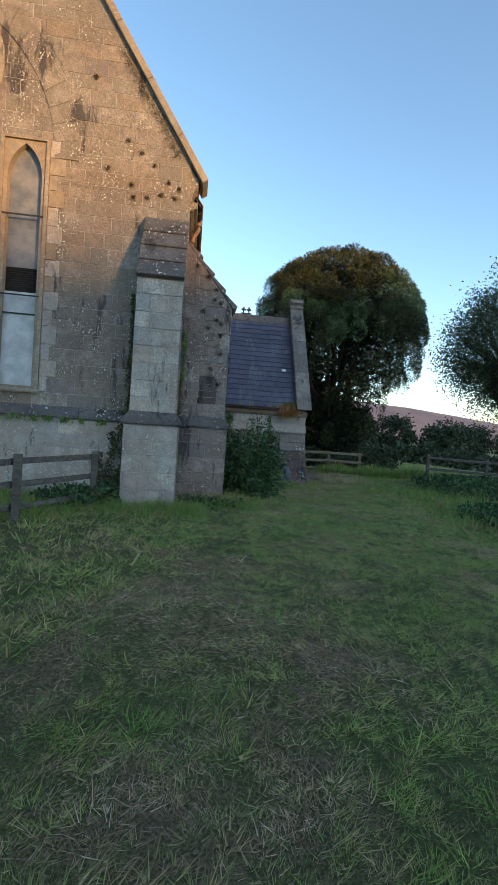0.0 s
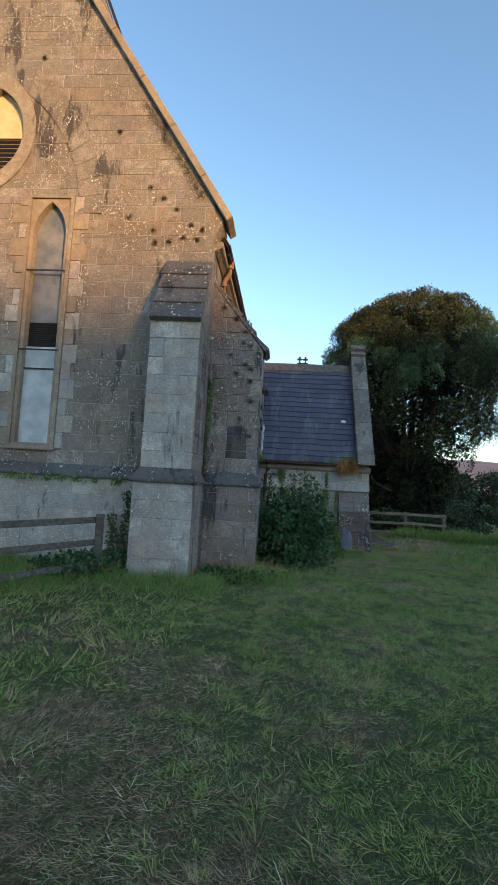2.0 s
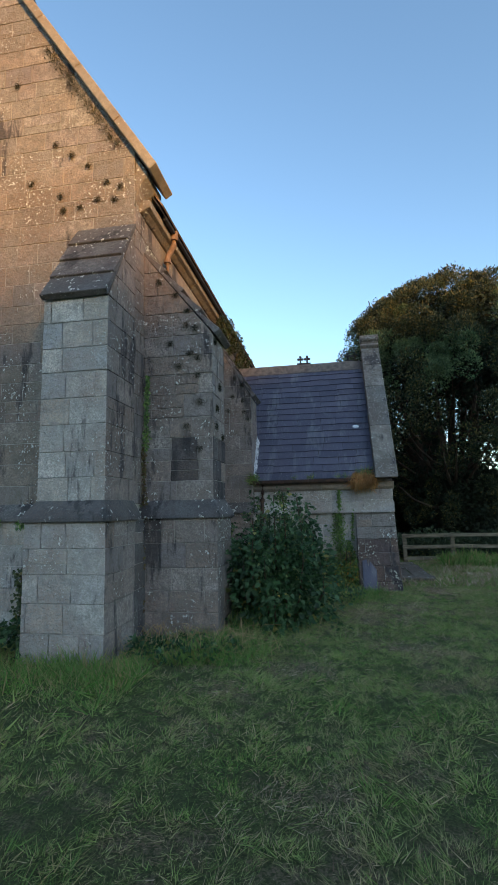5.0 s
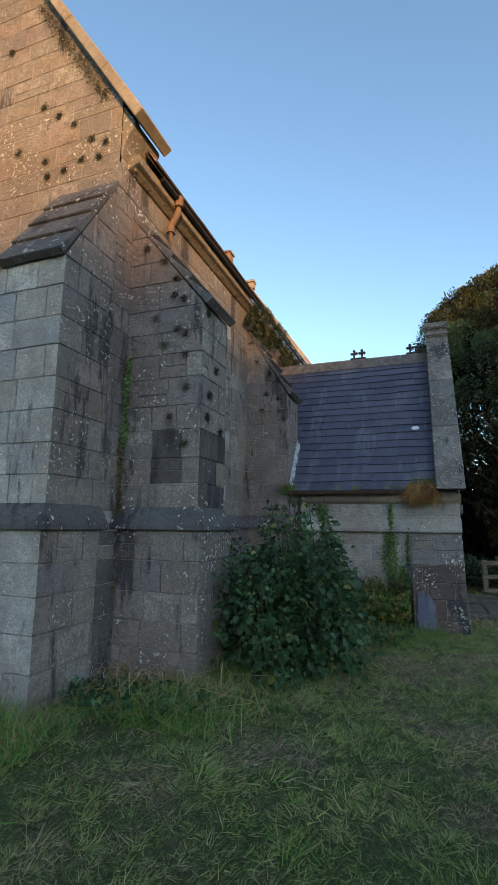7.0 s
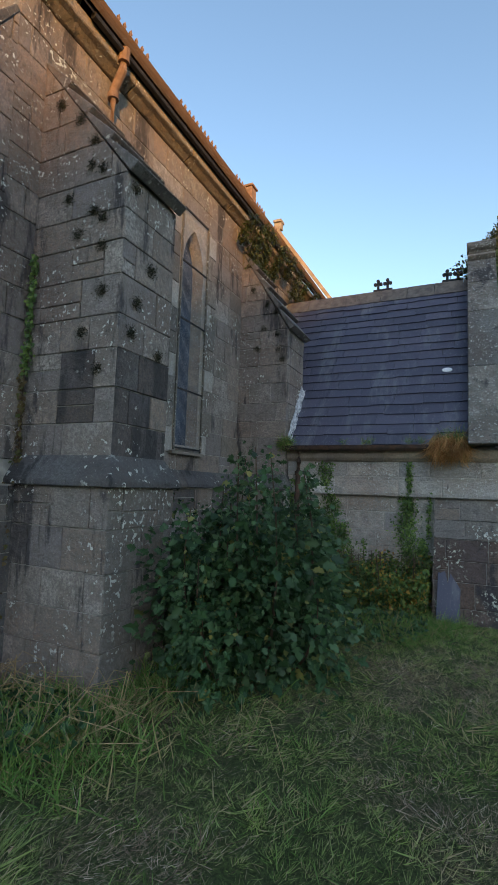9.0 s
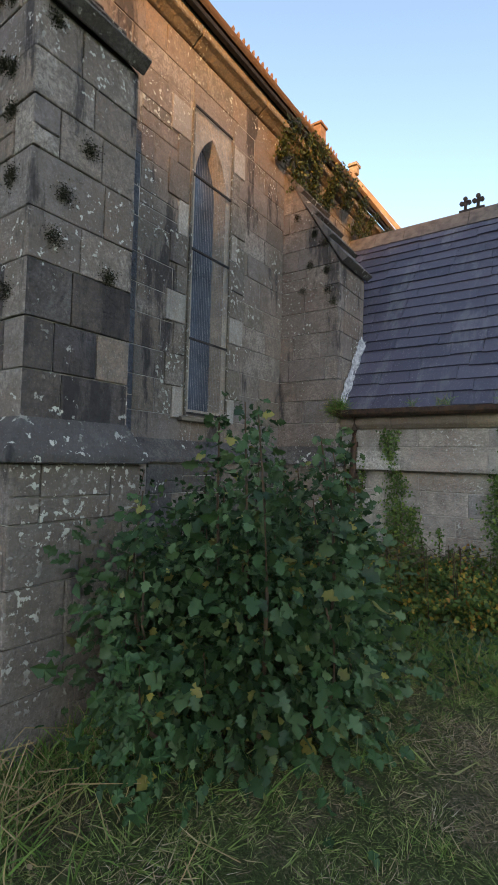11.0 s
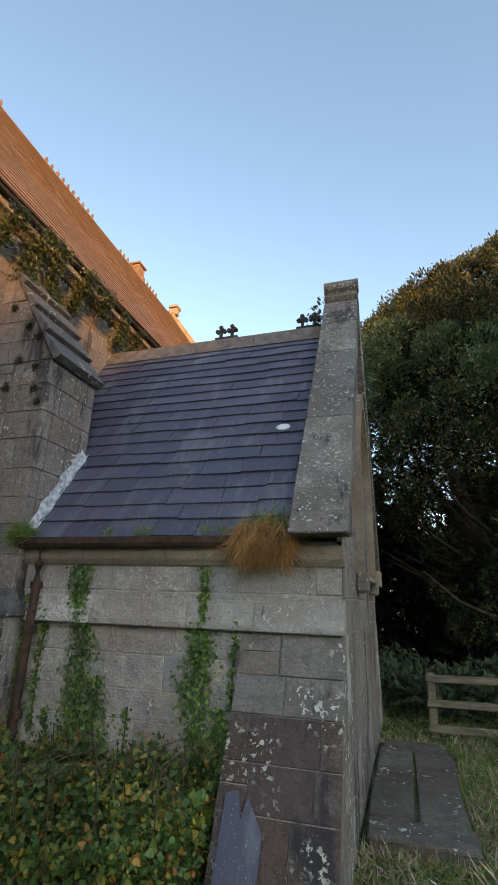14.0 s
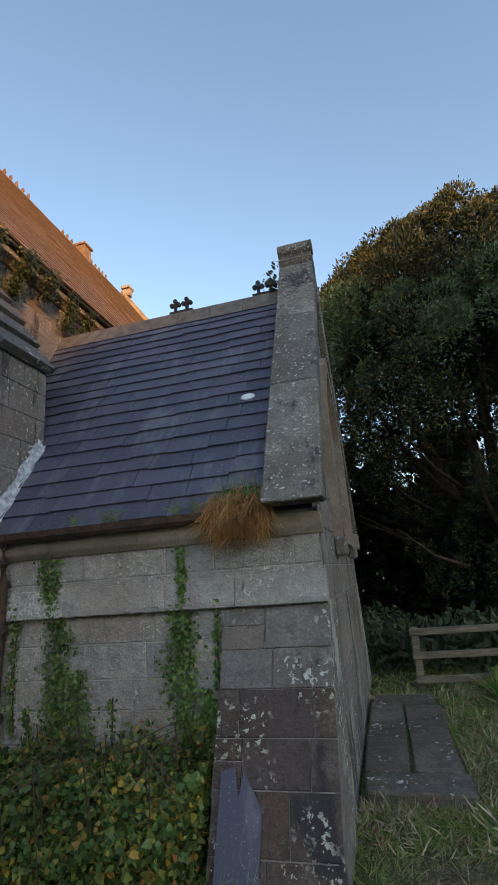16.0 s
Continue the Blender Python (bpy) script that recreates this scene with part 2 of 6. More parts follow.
M_IVY_DARK = leafy("dark_ivy", [(0.0, (0.035, 0.055, 0.020)), (0.6, (0.065, 0.090, 0.030)), (0.9, (0.12, 0.13, 0.035)), (1.0, (0.22, 0.17, 0.05))], 1.4, 0.45)
M_IVY_DRY = leafy("dry_ivy", [(0.0, (0.10, 0.055, 0.03)), (0.6, (0.15, 0.11, 0.04)), (1.0, (0.10, 0.14, 0.04))], 2.0, 0.6)
M_FAR = leafy("far_foliage", [(0.0, (0.033, 0.052, 0.026)), (1.0, (0.072, 0.098, 0.046))], 0.2, 0.7, 0.1)
M_MOSS = leafy("moss", [(0.0, (0.020, 0.022, 0.012)), (1.0, (0.050, 0.048, 0.022))], 3.0, 0.9, 0.05)
# mauve-brown: the haze of distance is painted into the hill's colour
M_HILL = plain("hazy_hill", (0.13, 0.105, 0.13), (0.20, 0.165, 0.17), 0.02, 0.95)
M_WOODS = plain("distant_wood", (0.02, 0.03, 0.015), (0.05, 0.06, 0.03), 0.2, 0.95)


def slate_material(name, a, b, gloss):
    m, n, l, p = material(name)
    info = n.new("ShaderNodeObjectInfo")
    geo = n.new("ShaderNodeNewGeometry")
    c = mix(n, l, info.outputs["Random"], a, b)
    c = mix(n, l, times(n, l, geo.outputs["Random Per Island"], 0.5), c, tuple(0.6 * v for v in a))
    c = mix(n, l, times(n, l, ramp(n, l, noise_node(n, l, 1.5, 5, 0.75, (3, 1, 0.6)), 0.5, 0.66), 0.45), c, (0.20, 0.20, 0.215))
    c = mix(n, l, times(n, l, ramp(n, l, noise_node(n, l, 52, 5, 0.7), 0.60, 0.67), 0.75), c, (0.36, 0.37, 0.37))
    l.new(c, p.inputs["Base Color"])
    p.inputs["Roughness"].default_value = gloss
    bump(n, l, p, [noise_node(n, l, 40, 5, 0.7)], 0.5, [0.003])
    return m


M_SLATE = slate_material("blue_slate", (0.058, 0.058, 0.090), (0.102, 0.097, 0.140), 0.55)
M_WHITE = plain("bright_lead", (0.70, 0.71, 0.72), (0.85, 0.85, 0.85), 20.0, 0.6)
# nave slates: the low sun's brown is put into the base colours
M_SUNLIT_SLATE = slate_material("sunlit_slate", (0.165, 0.108, 0.086), (0.25, 0.160, 0.118), 0.75)

# ---- building blocks ----
OFFSET = {}


def thing(name, at, label="", category="", group="", kind=""):
    """An Empty at the base of a thing; its parts are given in world metres."""
    e = new(name)
    e.empty_display_size = 0.2
    e.location = at
    OFFSET[e] = Vector(at)
    return tagged(e, label, category, group, kind)


def attach(ob, parent, label=""):
    if parent is not None:
        ob.parent = parent
        ob.matrix_parent_inverse = Matrix.Translation(-OFFSET.get(parent, Vector()))
    return tagged(ob, label) if label else ob


def mesh_part(name, verts, faces, mat, parent=None, label="", smooth=False):
    me = bpy.data.meshes.new(name)
    me.from_pydata([tuple(v) for v in verts], [], [tuple(f) for f in faces])
    me.materials.append(mat)
    me.update()
    if smooth:
        me.shade_smooth()
    return attach(new(name, me), parent, label)


def part(name, bm, mat, parent=None, label="", smooth=False):
    me = bpy.data.meshes.new(name)
    bmesh.ops.recalc_face_normals(bm, faces=bm.faces)
    bm.to_mesh(me)
    bm.free()
    me.materials.append(mat)
    if smooth:
        me.shade_smooth()
    return attach(new(name, me), parent, label)


def prism(bm, profile, axis, lo, hi):
    """A closed solid: a convex or simple profile drawn out along an axis. axis 'x': profile is (y, z); 'y': (x, z); 'z': (x, y)."""
    put = {"x": lambda a, p: (a, p[0], p[1]), "y": lambda a, p: (p[0], a, p[1]), "z": lambda a, p: (p[0], p[1], a)}[axis]
    v0 = [bm.verts.new(put(lo, p)) for p in profile]
    v1 = [bm.verts.new(put(hi, p)) for p in profile]
    k = len(profile)
    bm.faces.new(v0)
    bm.faces.new(v1[::-1])
    for i in range(k):
        bm.faces.new((v0[i], v1[i], v1[(i + 1) % k], v0[(i + 1) % k]))
    return bm


def block(bm, x0, x1, y0, y1, z0, z1):
    return prism(bm, [(x0, y0), (x1, y0), (x1, y1), (x0, y1)], "z", z0, z1)


def bevelled(bm, width, segments=1):
    bmesh.ops.recalc_face_normals(bm, faces=bm.faces)
    edges = [e for e in bm.edges if len(e.link_faces) == 2 and e.calc_face_angle(0) > 0.4]
    bmesh.ops.bevel(bm, geom=edges, offset=width, segments=segments, affect="EDGES")
    return bm


def tube(points, radius, sides=8, radii=None):
    """Vertices and faces of a tube along points."""
    pts = [Vector(p) for p in points]
    verts, faces = [], []
    for i, p in enumerate(pts):
        d = (pts[min(i + 1, len(pts) - 1)] - pts[max(i - 1, 0)]).normalized()
        a = d.orthogonal().normalized() if abs(d.z) > 0.99 else d.cross(Vector((0, 0, 1))).normalized()
        b = d.cross(a)
        r = radii[i] if radii else radius
        for k in range(sides):
            w = 2 * math.pi * k / sides
            verts.append(p + a * (r * math.cos(w)) + b * (r * math.sin(w)))
    for i in range(len(pts) - 1):
        for k in range(sides):
            k2 = (k + 1) % sides
            faces.append((i * sides + k, i * sides + k2, (i + 1) * sides + k2, (i + 1) * sides + k))
    faces.append(tuple(range(sides))[::-1])
    faces.append(tuple((len(pts) - 1) * sides + k for k in range(sides)))
    return verts, faces


def joined(pieces):
    verts, faces = [], []
    for v, f in pieces:
        o = len(verts)
        verts += list(v)
        faces += [tuple(i + o for i in q) for q in f]
    return verts, faces


def clip(poly, region):
    """The part of a convex polygon inside a convex, anticlockwise region."""
    out = poly
    for i in range(len(region)):
        a, b = region[i], region[(i + 1) % len(region)]
        src, out = out, []
        side = [(b[0] - a[0]) * (p[1] - a[1]) - (b[1] - a[1]) * (p[0] - a[0]) for p in src]
        for k in range(len(src)):
            p, q, s, t = src[k], src[(k + 1) % len(src)], side[k], side[(k + 1) % len(src)]
            if s >= 0:
                out.append(p)
            if (s >= 0) != (t >= 0):
                w = s / (s - t)
                out.append((p[0] + w * (q[0] - p[0]), p[1] + w * (q[1] - p[1])))
        if len(out) < 3:
            return []
    return out


def stone_piece(name, poly, origin, u, v, nrm, proud, mat, parent, sunk=0.03, chamfer=0.005, rng=random):
    cu, cv = sum(p[0] for p in poly) / len(poly), sum(p[1] for p in poly) / len(poly)
    inner = [(p[0] - math.copysign(min(chamfer, abs(p[0] - cu) * 0.4), p[0] - cu), p[1] - math.copysign(min(chamfer, abs(p[1] - cv) * 0.4), p[1] - cv)) for p in poly]
    k = len(poly)
    at = lambda p, d: origin + u * p[0] + v * p[1] + nrm * d
    verts = [at(p, -sunk) for p in poly] + [at(p, proud - chamfer * 0.8) for p in poly] + [at(p, proud + rng.uniform(-0.002, 0.002)) for p in inner]
    faces = [tuple(range(2 * k, 3 * k))]
    for i in range(k):
        j = (i + 1) % k
        faces += [(i, j, k + j, k + i), (k + i, k + j, 2 * k + j, 2 * k + i)]
    return mesh_part(name, verts, faces, mat, parent)


def ashlar(parent, mat, origin, u, nrm, regions, rows, lengths, seed, proud=0.007, v=(0, 0, 1), joint=0.0038, alt=None, name="stone_block"):
    """Courses of squared stones over convex regions (u, v) of one face. rows: heights of the bed joints."""
    rng = random.Random(seed)
    origin, u, v, nrm = Vector(origin), Vector(u), Vector(v), Vector(nrm)
    flip = u.cross(v).dot(nrm) < 0
    lo = min(p[0] for r in regions for p in r)
    hi = max(p[0] for r in regions for p in r)
    for v0, v1 in zip(rows, rows[1:]):
        a = lo - rng.uniform(0, lengths[0])
        while a < hi:
            b = a + rng.uniform(*lengths)
            if hi - b < 0.12:
                b = hi + 0.01
            split = [(v0, v1)]
            if v1 - v0 > 0.26 and rng.random() < 0.1:
                vm = v0 + (v1 - v0) * rng.uniform(0.4, 0.6)
                split = [(v0, vm), (vm, v1)]
            d = proud + rng.uniform(-0.003, 0.004)
            for s0, s1 in split:
                rect = [(a + joint, s0 + joint), (b - joint, s0 + joint), (b - joint, s1 - joint), (a + joint, s1 - joint)]
                for region in regions:
                    poly = clip(rect, region)
                    if len(poly) < 3:
                        continue
                    area = 0.5 * abs(sum(poly[i][0] * poly[(i + 1) % len(poly)][1] - poly[(i + 1) % len(poly)][0] * poly[i][1] for i in range(len(poly))))
                    if area < 0.0025:
                        continue
                    if flip:
                        poly = poly[::-1]
                    m = alt if alt and rng.random() < 0.18 else mat
                    stone_piece(name, poly, origin, u, v, nrm, d, m, parent, rng=rng)
            a = b


def courses(z0, z1, size, seed, jitter=0.12):
    rng = random.Random(seed)
    k = max(1, round((z1 - z0) / size))
    h = [1 + rng.uniform(-jitter, jitter) for _ in range(k)]
    out = [z0]
    for w in h:
        out.append(out[-1] + (z1 - z0) * w / sum(h))
    return out


def rect(u0, u1, v0, v1):
    return [(u0, v0), (u1, v0), (u1, v1), (u0, v1)]


def arch(cu, half, spring, top, steps=10):
    """A pointed arch's outline, from the right springing over the point to the left one."""
    rise = top - spring
    radius = (half * half + rise * rise) / (2 * half)
    right = []
    for k in range(steps + 1):
        w = math.asin(min(1, rise / radius)) * k / steps
        right.append((cu + half - radius + radius * math.cos(w), spring + radius * math.sin(w)))
    return right + [(2 * cu - a, b) for a, b in right[-2::-1]]


def lancet(cu, half, sill, spring, top):
    return [(cu - half, sill), (cu + half, sill)] + arch(cu, half, spring, top)


def pierced(outer, hole, origin, u, nrm, depth, mat, name, parent, label=""):
    """A plate of the given depth between two outlines, both star-shaped from the hole's middle."""
    origin, u, nrm, v = Vector(origin), Vector(u), Vector(nrm), Vector((0, 0, 1))
    c = (sum(p[0] for p in hole) / len(hole), sum(p[1] for p in hole) / len(hole))
    ang = sorted({round(math.atan2(p[1] - c[1], p[0] - c[0]), 5) for p in list(outer) + list(hole)})

    def cast(poly, w):
        dx, dy, best = math.cos(w), math.sin(w), 0
        for i in range(len(poly)):
            (x1, y1), (x2, y2) = poly[i], poly[(i + 1) % len(poly)]
            ex, ey = x2 - x1, y2 - y1
            den = dx * ey - dy * ex
            if abs(den) < 1e-9:
                continue
            t = ((x1 - c[0]) * ey - (y1 - c[1]) * ex) / den
            s = ((x1 - c[0]) * dy - (y1 - c[1]) * dx) / den
            if t > 0 and -1e-4 <= s <= 1 + 1e-4:
                best = max(best, t)
        return (c[0] + best * dx, c[1] + best * dy)

    k = len(ang)
    o2, h2 = [cast(outer, w) for w in ang], [cast(hole, w) for w in ang]
    at = lambda p, d: origin + u * p[0] + v * p[1] + nrm * d
    verts = [at(p, 0) for p in o2] + [at(p, 0) for p in h2] + [at(p, -depth) for p in o2] + [at(p, -depth) for p in h2]
    faces = []
    for i in range(k):
        j = (i + 1) % k
        faces += [(i, j, k + j, k + i), (k + i, k + j, 3 * k + j, 3 * k + i), (2 * k + i, 3 * k + i, 3 * k + j, 2 * k + j), (j, i, 2 * k + i, 2 * k + j)]
    bm = bmesh.new()
    vs = [bm.verts.new(q) for q in verts]
    for q in faces:
        try:
            bm.faces.new([vs[i] for i in q])
        except ValueError:
            pass
    return part(name, bm, mat, parent, label)


def scatter(name, spots, dirs, sizes, template, faces, mat, parent=None, seed=1, label="", normals=None, roll=1.0):
    """Many copies of one small leaf shape in one mesh. template: along, across, lift."""
    rs = np.random.RandomState(seed)
    P, D = np.asarray(spots, float), np.asarray(dirs, float)
    S = np.asarray(sizes, float)[:, None, None]
    D = D / np.maximum(np.linalg.norm(D, axis=1, keepdims=True), 1e-6)
    R = rs.normal(size=D.shape) if normals is None else np.asarray(normals, float) + roll * rs.normal(size=D.shape)
    A = np.cross(D, R)
    A /= np.maximum(np.linalg.norm(A, axis=1, keepdims=True), 1e-6)
    N = np.cross(A, D)
    T = np.asarray(template, float)
    V = P[:, None, :] + S * (T[None, :, 0:1] * D[:, None, :] + T[None, :, 1:2] * A[:, None, :] + T[None, :, 2:3] * N[:, None, :])
    n, k = len(P), len(T)
    F = np.array(faces, int)
    idx = (np.arange(n)[:, None, None] * k + F[None]).reshape(-1)
    me = bpy.data.meshes.new(name)
    me.vertices.add(n * k)
    me.vertices.foreach_set("co", V.reshape(-1).astype(np.float32))
    w = F.shape[1]
    me.loops.add(len(idx))
    me.loops.foreach_set("vertex_index", idx.astype(np.int32))
    me.polygons.add(len(idx) // w)
    me.polygons.foreach_set("loop_start", (np.arange(len(idx) // w) * w).astype(np.int32))
    me.materials.append(mat)
    me.update(calc_edges=True)
    me.validate()
    return attach(new(name, me), parent, label)


LEAF = ([(0, 0, 0), (0.45, 0.30, 0.10), (1, 0, -0.06), (0.45, -0.30, 0.10)], [(0, 1, 2), (0, 2, 3)])
NEEDLE = ([(0, 0, 0), (0.5, 0.22, 0.06), (1, 0, 0), (0.5, -0.22, 0.06)], [(0, 1, 2), (0, 2, 3)])
BROAD = ([(0, 0, 0), (0.02, 0.24, 0.05), (0.22, 0.22, 0.09), (0.40, 0.50, 0.05), (0.54, 0.25, 0.06), (0.72, 0.31, 0.02), (1, 0, -0.16),
          (0.72, -0.31, 0.02), (0.54, -0.25, 0.06), (0.40, -0.50, 0.05), (0.22, -0.22, 0.09), (0.02, -0.24, 0.05), (0.5, 0, -0.03)],
         [(0, 1, 12), (1, 2, 12), (2, 3, 12), (3, 4, 12), (4, 5, 12), (5, 6, 12), (6, 7, 12), (7, 8, 12), (8, 9, 12), (9, 10, 12), (10, 11, 12), (11, 0, 12)])
IVY = ([(0, 0, 0), (0.1, 0.42, 0.04), (0.5, 0.36, 0.05), (1, 0, -0.04), (0.5, -0.36, 0.05), (0.1, -0.42, 0.04)], [(0, 1, 2), (0, 2, 3), (0, 3, 4), (0, 4, 5)])
SHORT = ([(0, 0.05, 0), (0, -0.05, 0), (1, 0, 0.10)], [(0, 1, 2)])
BLADE = ([(0, 0.035, 0), (0, -0.035, 0), (0.55, 0.026, 0.06), (0.55, -0.026, 0.06), (1, 0, 0.30)], [(0, 1, 3), (0, 3, 2), (2, 3, 4)])

GROUND = 0.42


def ground_height(x, y):
    """Gently uneven turf, which falls away far beyond the building and to the south."""
    far = max(0.0, y - 24) + max(0.0, x - 14)
    return GROUND + 0.035 * noise.noise(Vector((x * 0.5, y * 0.5, 0))) - 0.045 * min(far, 70)


# ---- ground, hill and woods ----
def build_ground():
    near_x, near_y = list(np.arange(-12, 18.01, 0.4)), list(np.arange(-8, 30.01, 0.4))
    xs = [-3000, -900, -300, -110, -60, -30, -18] + near_x + [22, 28, 36, 50, 80, 150, 400, 1200, 3000]
    ys = [-3000, -900, -300, -110, -60, -30, -15] + near_y + [34, 40, 50, 64, 90, 150, 400, 1200, 3000]
    verts = [(x, y, ground_height(x, y)) for y in ys for x in xs]
    w = len(xs)
    faces = [(j * w + i, j * w + i + 1, (j + 1) * w + i + 1, (j + 1) * w + i) for j in range(len(ys) - 1) for i in range(w - 1)]
    g = mesh_part("ground", verts, faces, M_SOIL, smooth=True)
    tagged(g, "uneven mown grass and thatch of a churchyard", "ground", kind="structure")
    # the moorland hill beyond the valley
    verts, faces = [], []
    cols = 60
    for j in range(7):
        for i in range(cols + 1):
            a = radians(-70 + 150 * i / cols)
            r = 620 + 90 * j
            off = math.degrees(a) - 19
            ridge = 12 + 50 * math.exp(-(off / (9.5 if off < 0 else 17)) ** 2) + 3 * noise.noise(Vector((i * 0.18, 3.1, 0))) + 20 * math.exp(-((math.degrees(a) + 40) / 25) ** 2)
            z = -12 + (ridge + 12) * math.sin(math.pi / 2 * min(1, j / 4)) + 1.5 * noise.noise(Vector((i * 0.9, j * 1.3, 0)))
            verts.append((r * math.sin(a), r * math.cos(a), z))
    for j in range(6):
        for i in range(cols):
            a = j * (cols + 1) + i
            faces.append((a, a + 1, a + cols + 2, a + cols + 1))
    tagged(mesh_part("backdrop", verts, faces, M_HILL, smooth=True), "distant moorland hill with haze put into its mauve-brown colour", "hill", kind="structure")
    # a wooded rise behind the walker, which keeps the low sun off the ground
    s = SUN_DIR.normalized()
    n = Vector((-s.y, s.x, 0))
    verts, faces = [], []
    rng = random.Random(5)
    k = 150
    for i in range(k + 1):
        p = -90 + 180 * i / k
        base = s * 92 + n * p
        q = max(-20.0, min(40.0, p))
        top = min(22.5, 19.4 + 0.38 * max(0.0, q - 6.0))
        top += 0.5 * noise.noise(Vector((p * 0.45, 0, 0))) + 0.25 * noise.noise(Vector((p * 1.7, 4, 0)))
        for d, z in ((-9, -1), (-3, top * 0.7), (0, top), (8, top * 0.8), (16, -1)):
            verts.append(base + s * d + Vector((0, 0, z)))
    for i in range(k):
        for j in range(4):
            a = i * 5 + j
            faces.append((a, a + 1, a + 6, a + 5))
    tagged(mesh_part("backdrop", verts, faces, M_WOODS, smooth=True), "dark wooded rise behind the churchyard", "wood", kind="structure")


build_ground()

# ---- church nave ----
WEST, SOUTH, MID = 8.715, -0.22, -4.37  # faces of the west and south walls; the gable's middle
EAVE_X, EAVE, RIDGE, SLOPE = 0.0, 6.25, 12.72, 1.52
church = thing("church", (MID, 14, GROUND), "old limestone church with steep gable and slate roof", "church")


def gable_edge(z):
    return 0.235 - max(0, z - 6.15) / SLOPE


def nave_walls():
    wx0, wx1, wz0, wz1 = -3.60, -2.80, 2.36, 6.90      # lancet's frame
    vx0, vx1, vz0, vz1 = -4.96, -3.78, 7.20, 9.09      # the almond-shaped light
    # west wall: backing of mortar with two openings
    bm = bmesh.new()
    left = 2 * MID - SOUTH
    y0, y1 = WEST, WEST + 0.7
    block(bm, left, vx0, y0, y1, 0.0, 6.0)
    block(bm, vx0, wx0, y0, y1, 0.0, wz1)
    block(bm, wx0, wx1, y0, y1, 0.0, wz0)
    block(bm, wx1, SOUTH, y0, y1, 0.0, 6.0)
    prism(bm, [(wx1, 6.0), (SOUTH, 6.0), (SOUTH, 6.80), (gable_edge(6.9), 6.9), (wx1, 6.9)], "y", y0, WEST + 0.35)
    prism(bm, [(2 * MID - SOUTH, 6.0), (vx0, 6.0), (vx0, 6.9), (2 * MID - gable_edge(6.9), 6.9)], "y", y0, WEST + 0.35)
    prism(bm, [(vx1, 6.9), (gable_edge(6.9), 6.9), (gable_edge(9.09), 9.09), (vx1, 9.09)], "y", y0, WEST + 0.35)
    prism(bm, [(vx0, 6.9), (2 * MID - gable_edge(6.9), 6.9), (2 * MID - gable_edge(9.09), 9.09), (vx0, 9.09)], "y", y0, WEST + 0.35)
    block(bm, vx0, vx1, y0, y1, 6.9, vz0)
    prism(bm, [(2 * MID - gable_edge(9.09), 9.09), (gable_edge(9.09), 9.09), (MID, 12.9)], "y", y0, WEST + 0.35)
    wall = part("wall_west", bm, M_MORTAR, church)
    rows = courses(2.06, 12.5, 0.285, 3)
    low = [rect(-6.2, wx0, 2.06, 6.15), rect(wx1, SOUTH, 2.06, 6.15),
           [(wx1, 6.15), (SOUTH, 6.15), (SOUTH, 6.80), (gable_edge(wz1), wz1), (wx1, wz1)], rect(-6.2, wx0, 6.15, wz1), rect(wx0, wx1, 2.06, wz0),
           [(vx1, wz1), (gable_edge(wz1), wz1), (gable_edge(vz1), vz1), (vx1, vz1)], rect(-6.2, vx0, wz1, vz1), rect(vx0, vx1, wz1, vz0),
           [(-6.2, vz1), (gable_edge(vz1), vz1), (gable_edge(12.4), 12.4), (MID, 12.4), (-6.2, 9.9)]]
    ashlar(wall, M_GABLE, (0, WEST, 0), (1, 0, 0), (0, -1, 0), low, rows, (0.30, 0.72), 11, alt=M_ASHLAR)
    ashlar(wall, M_PALE, (0, WEST - 0.09, 0), (1, 0, 0), (0, -1, 0), [rect(-6.2, -1.05, 0.25, 1.86)], courses(0.25, 1.86, 0.27, 4), (0.3, 0.75), 12)
    bm = bmesh.new()
    prism(bm, [(WEST, 0.0), (WEST - 0.088, 0.0), (WEST - 0.088, 1.87), (WEST, 1.87)], "x", left, -0.3)
    part("plinth", bm, M_MORTAR, wall)
    for i, x in enumerate(np.arange(-5.6, -1.2, 0.9)):
        bm = bmesh.new()
        prism(bm, [(WEST + 0.02, 1.87), (WEST - 0.14, 1.87), (WEST - 0.14, 1.91), (WEST - 0.012, 2.09), (WEST + 0.02, 2.09)], "x", x + 0.003, min(x + 0.897, -0.98))
        part("string_course", bevelled(bm, 0.008), M_DARK, wall)
    # relieving arch of long stones over the lights
    arc = arch(MID, 2.12, 6.6, 9.72, 22)
    inn = arch(MID, 1.66, 6.6, 9.2, 22)
    n = 11
    for i in range(n):
        a, b = i / n, (i + 1) / n
        pick = lambda line, f: line[min(len(line) - 1, round(f * (len(line) // 2)))]
        quad = [pick(inn, a), pick(arc, a), pick(arc, b), pick(inn, b)]
        c = (sum(q[0] for q in quad) / 4, sum(q[1] for q in quad) / 4)
        quad = [(c[0] + (q[0] - c[0]) * 0.965, c[1] + (q[1] - c[1]) * 0.985) for q in quad]
        stone_piece("voussoir", quad, Vector((0, WEST, 0)), Vector((1, 0, 0)), Vector((0, 0, 1)), Vector((0, -1, 0)), 0.026, M_GABLE, wall)
    # lancet window
    frame_ob = pierced(rect(wx0, wx1, wz0, wz1), lancet(-3.20, 0.30, wz0 + 0.06, 6.22, 6.80), (0, WEST - 0.015, 0), (1, 0, 0), (0, -1, 0), 0.30, M_DRESSED, "window", church, "tall pointed window in a square-cut stone surround")
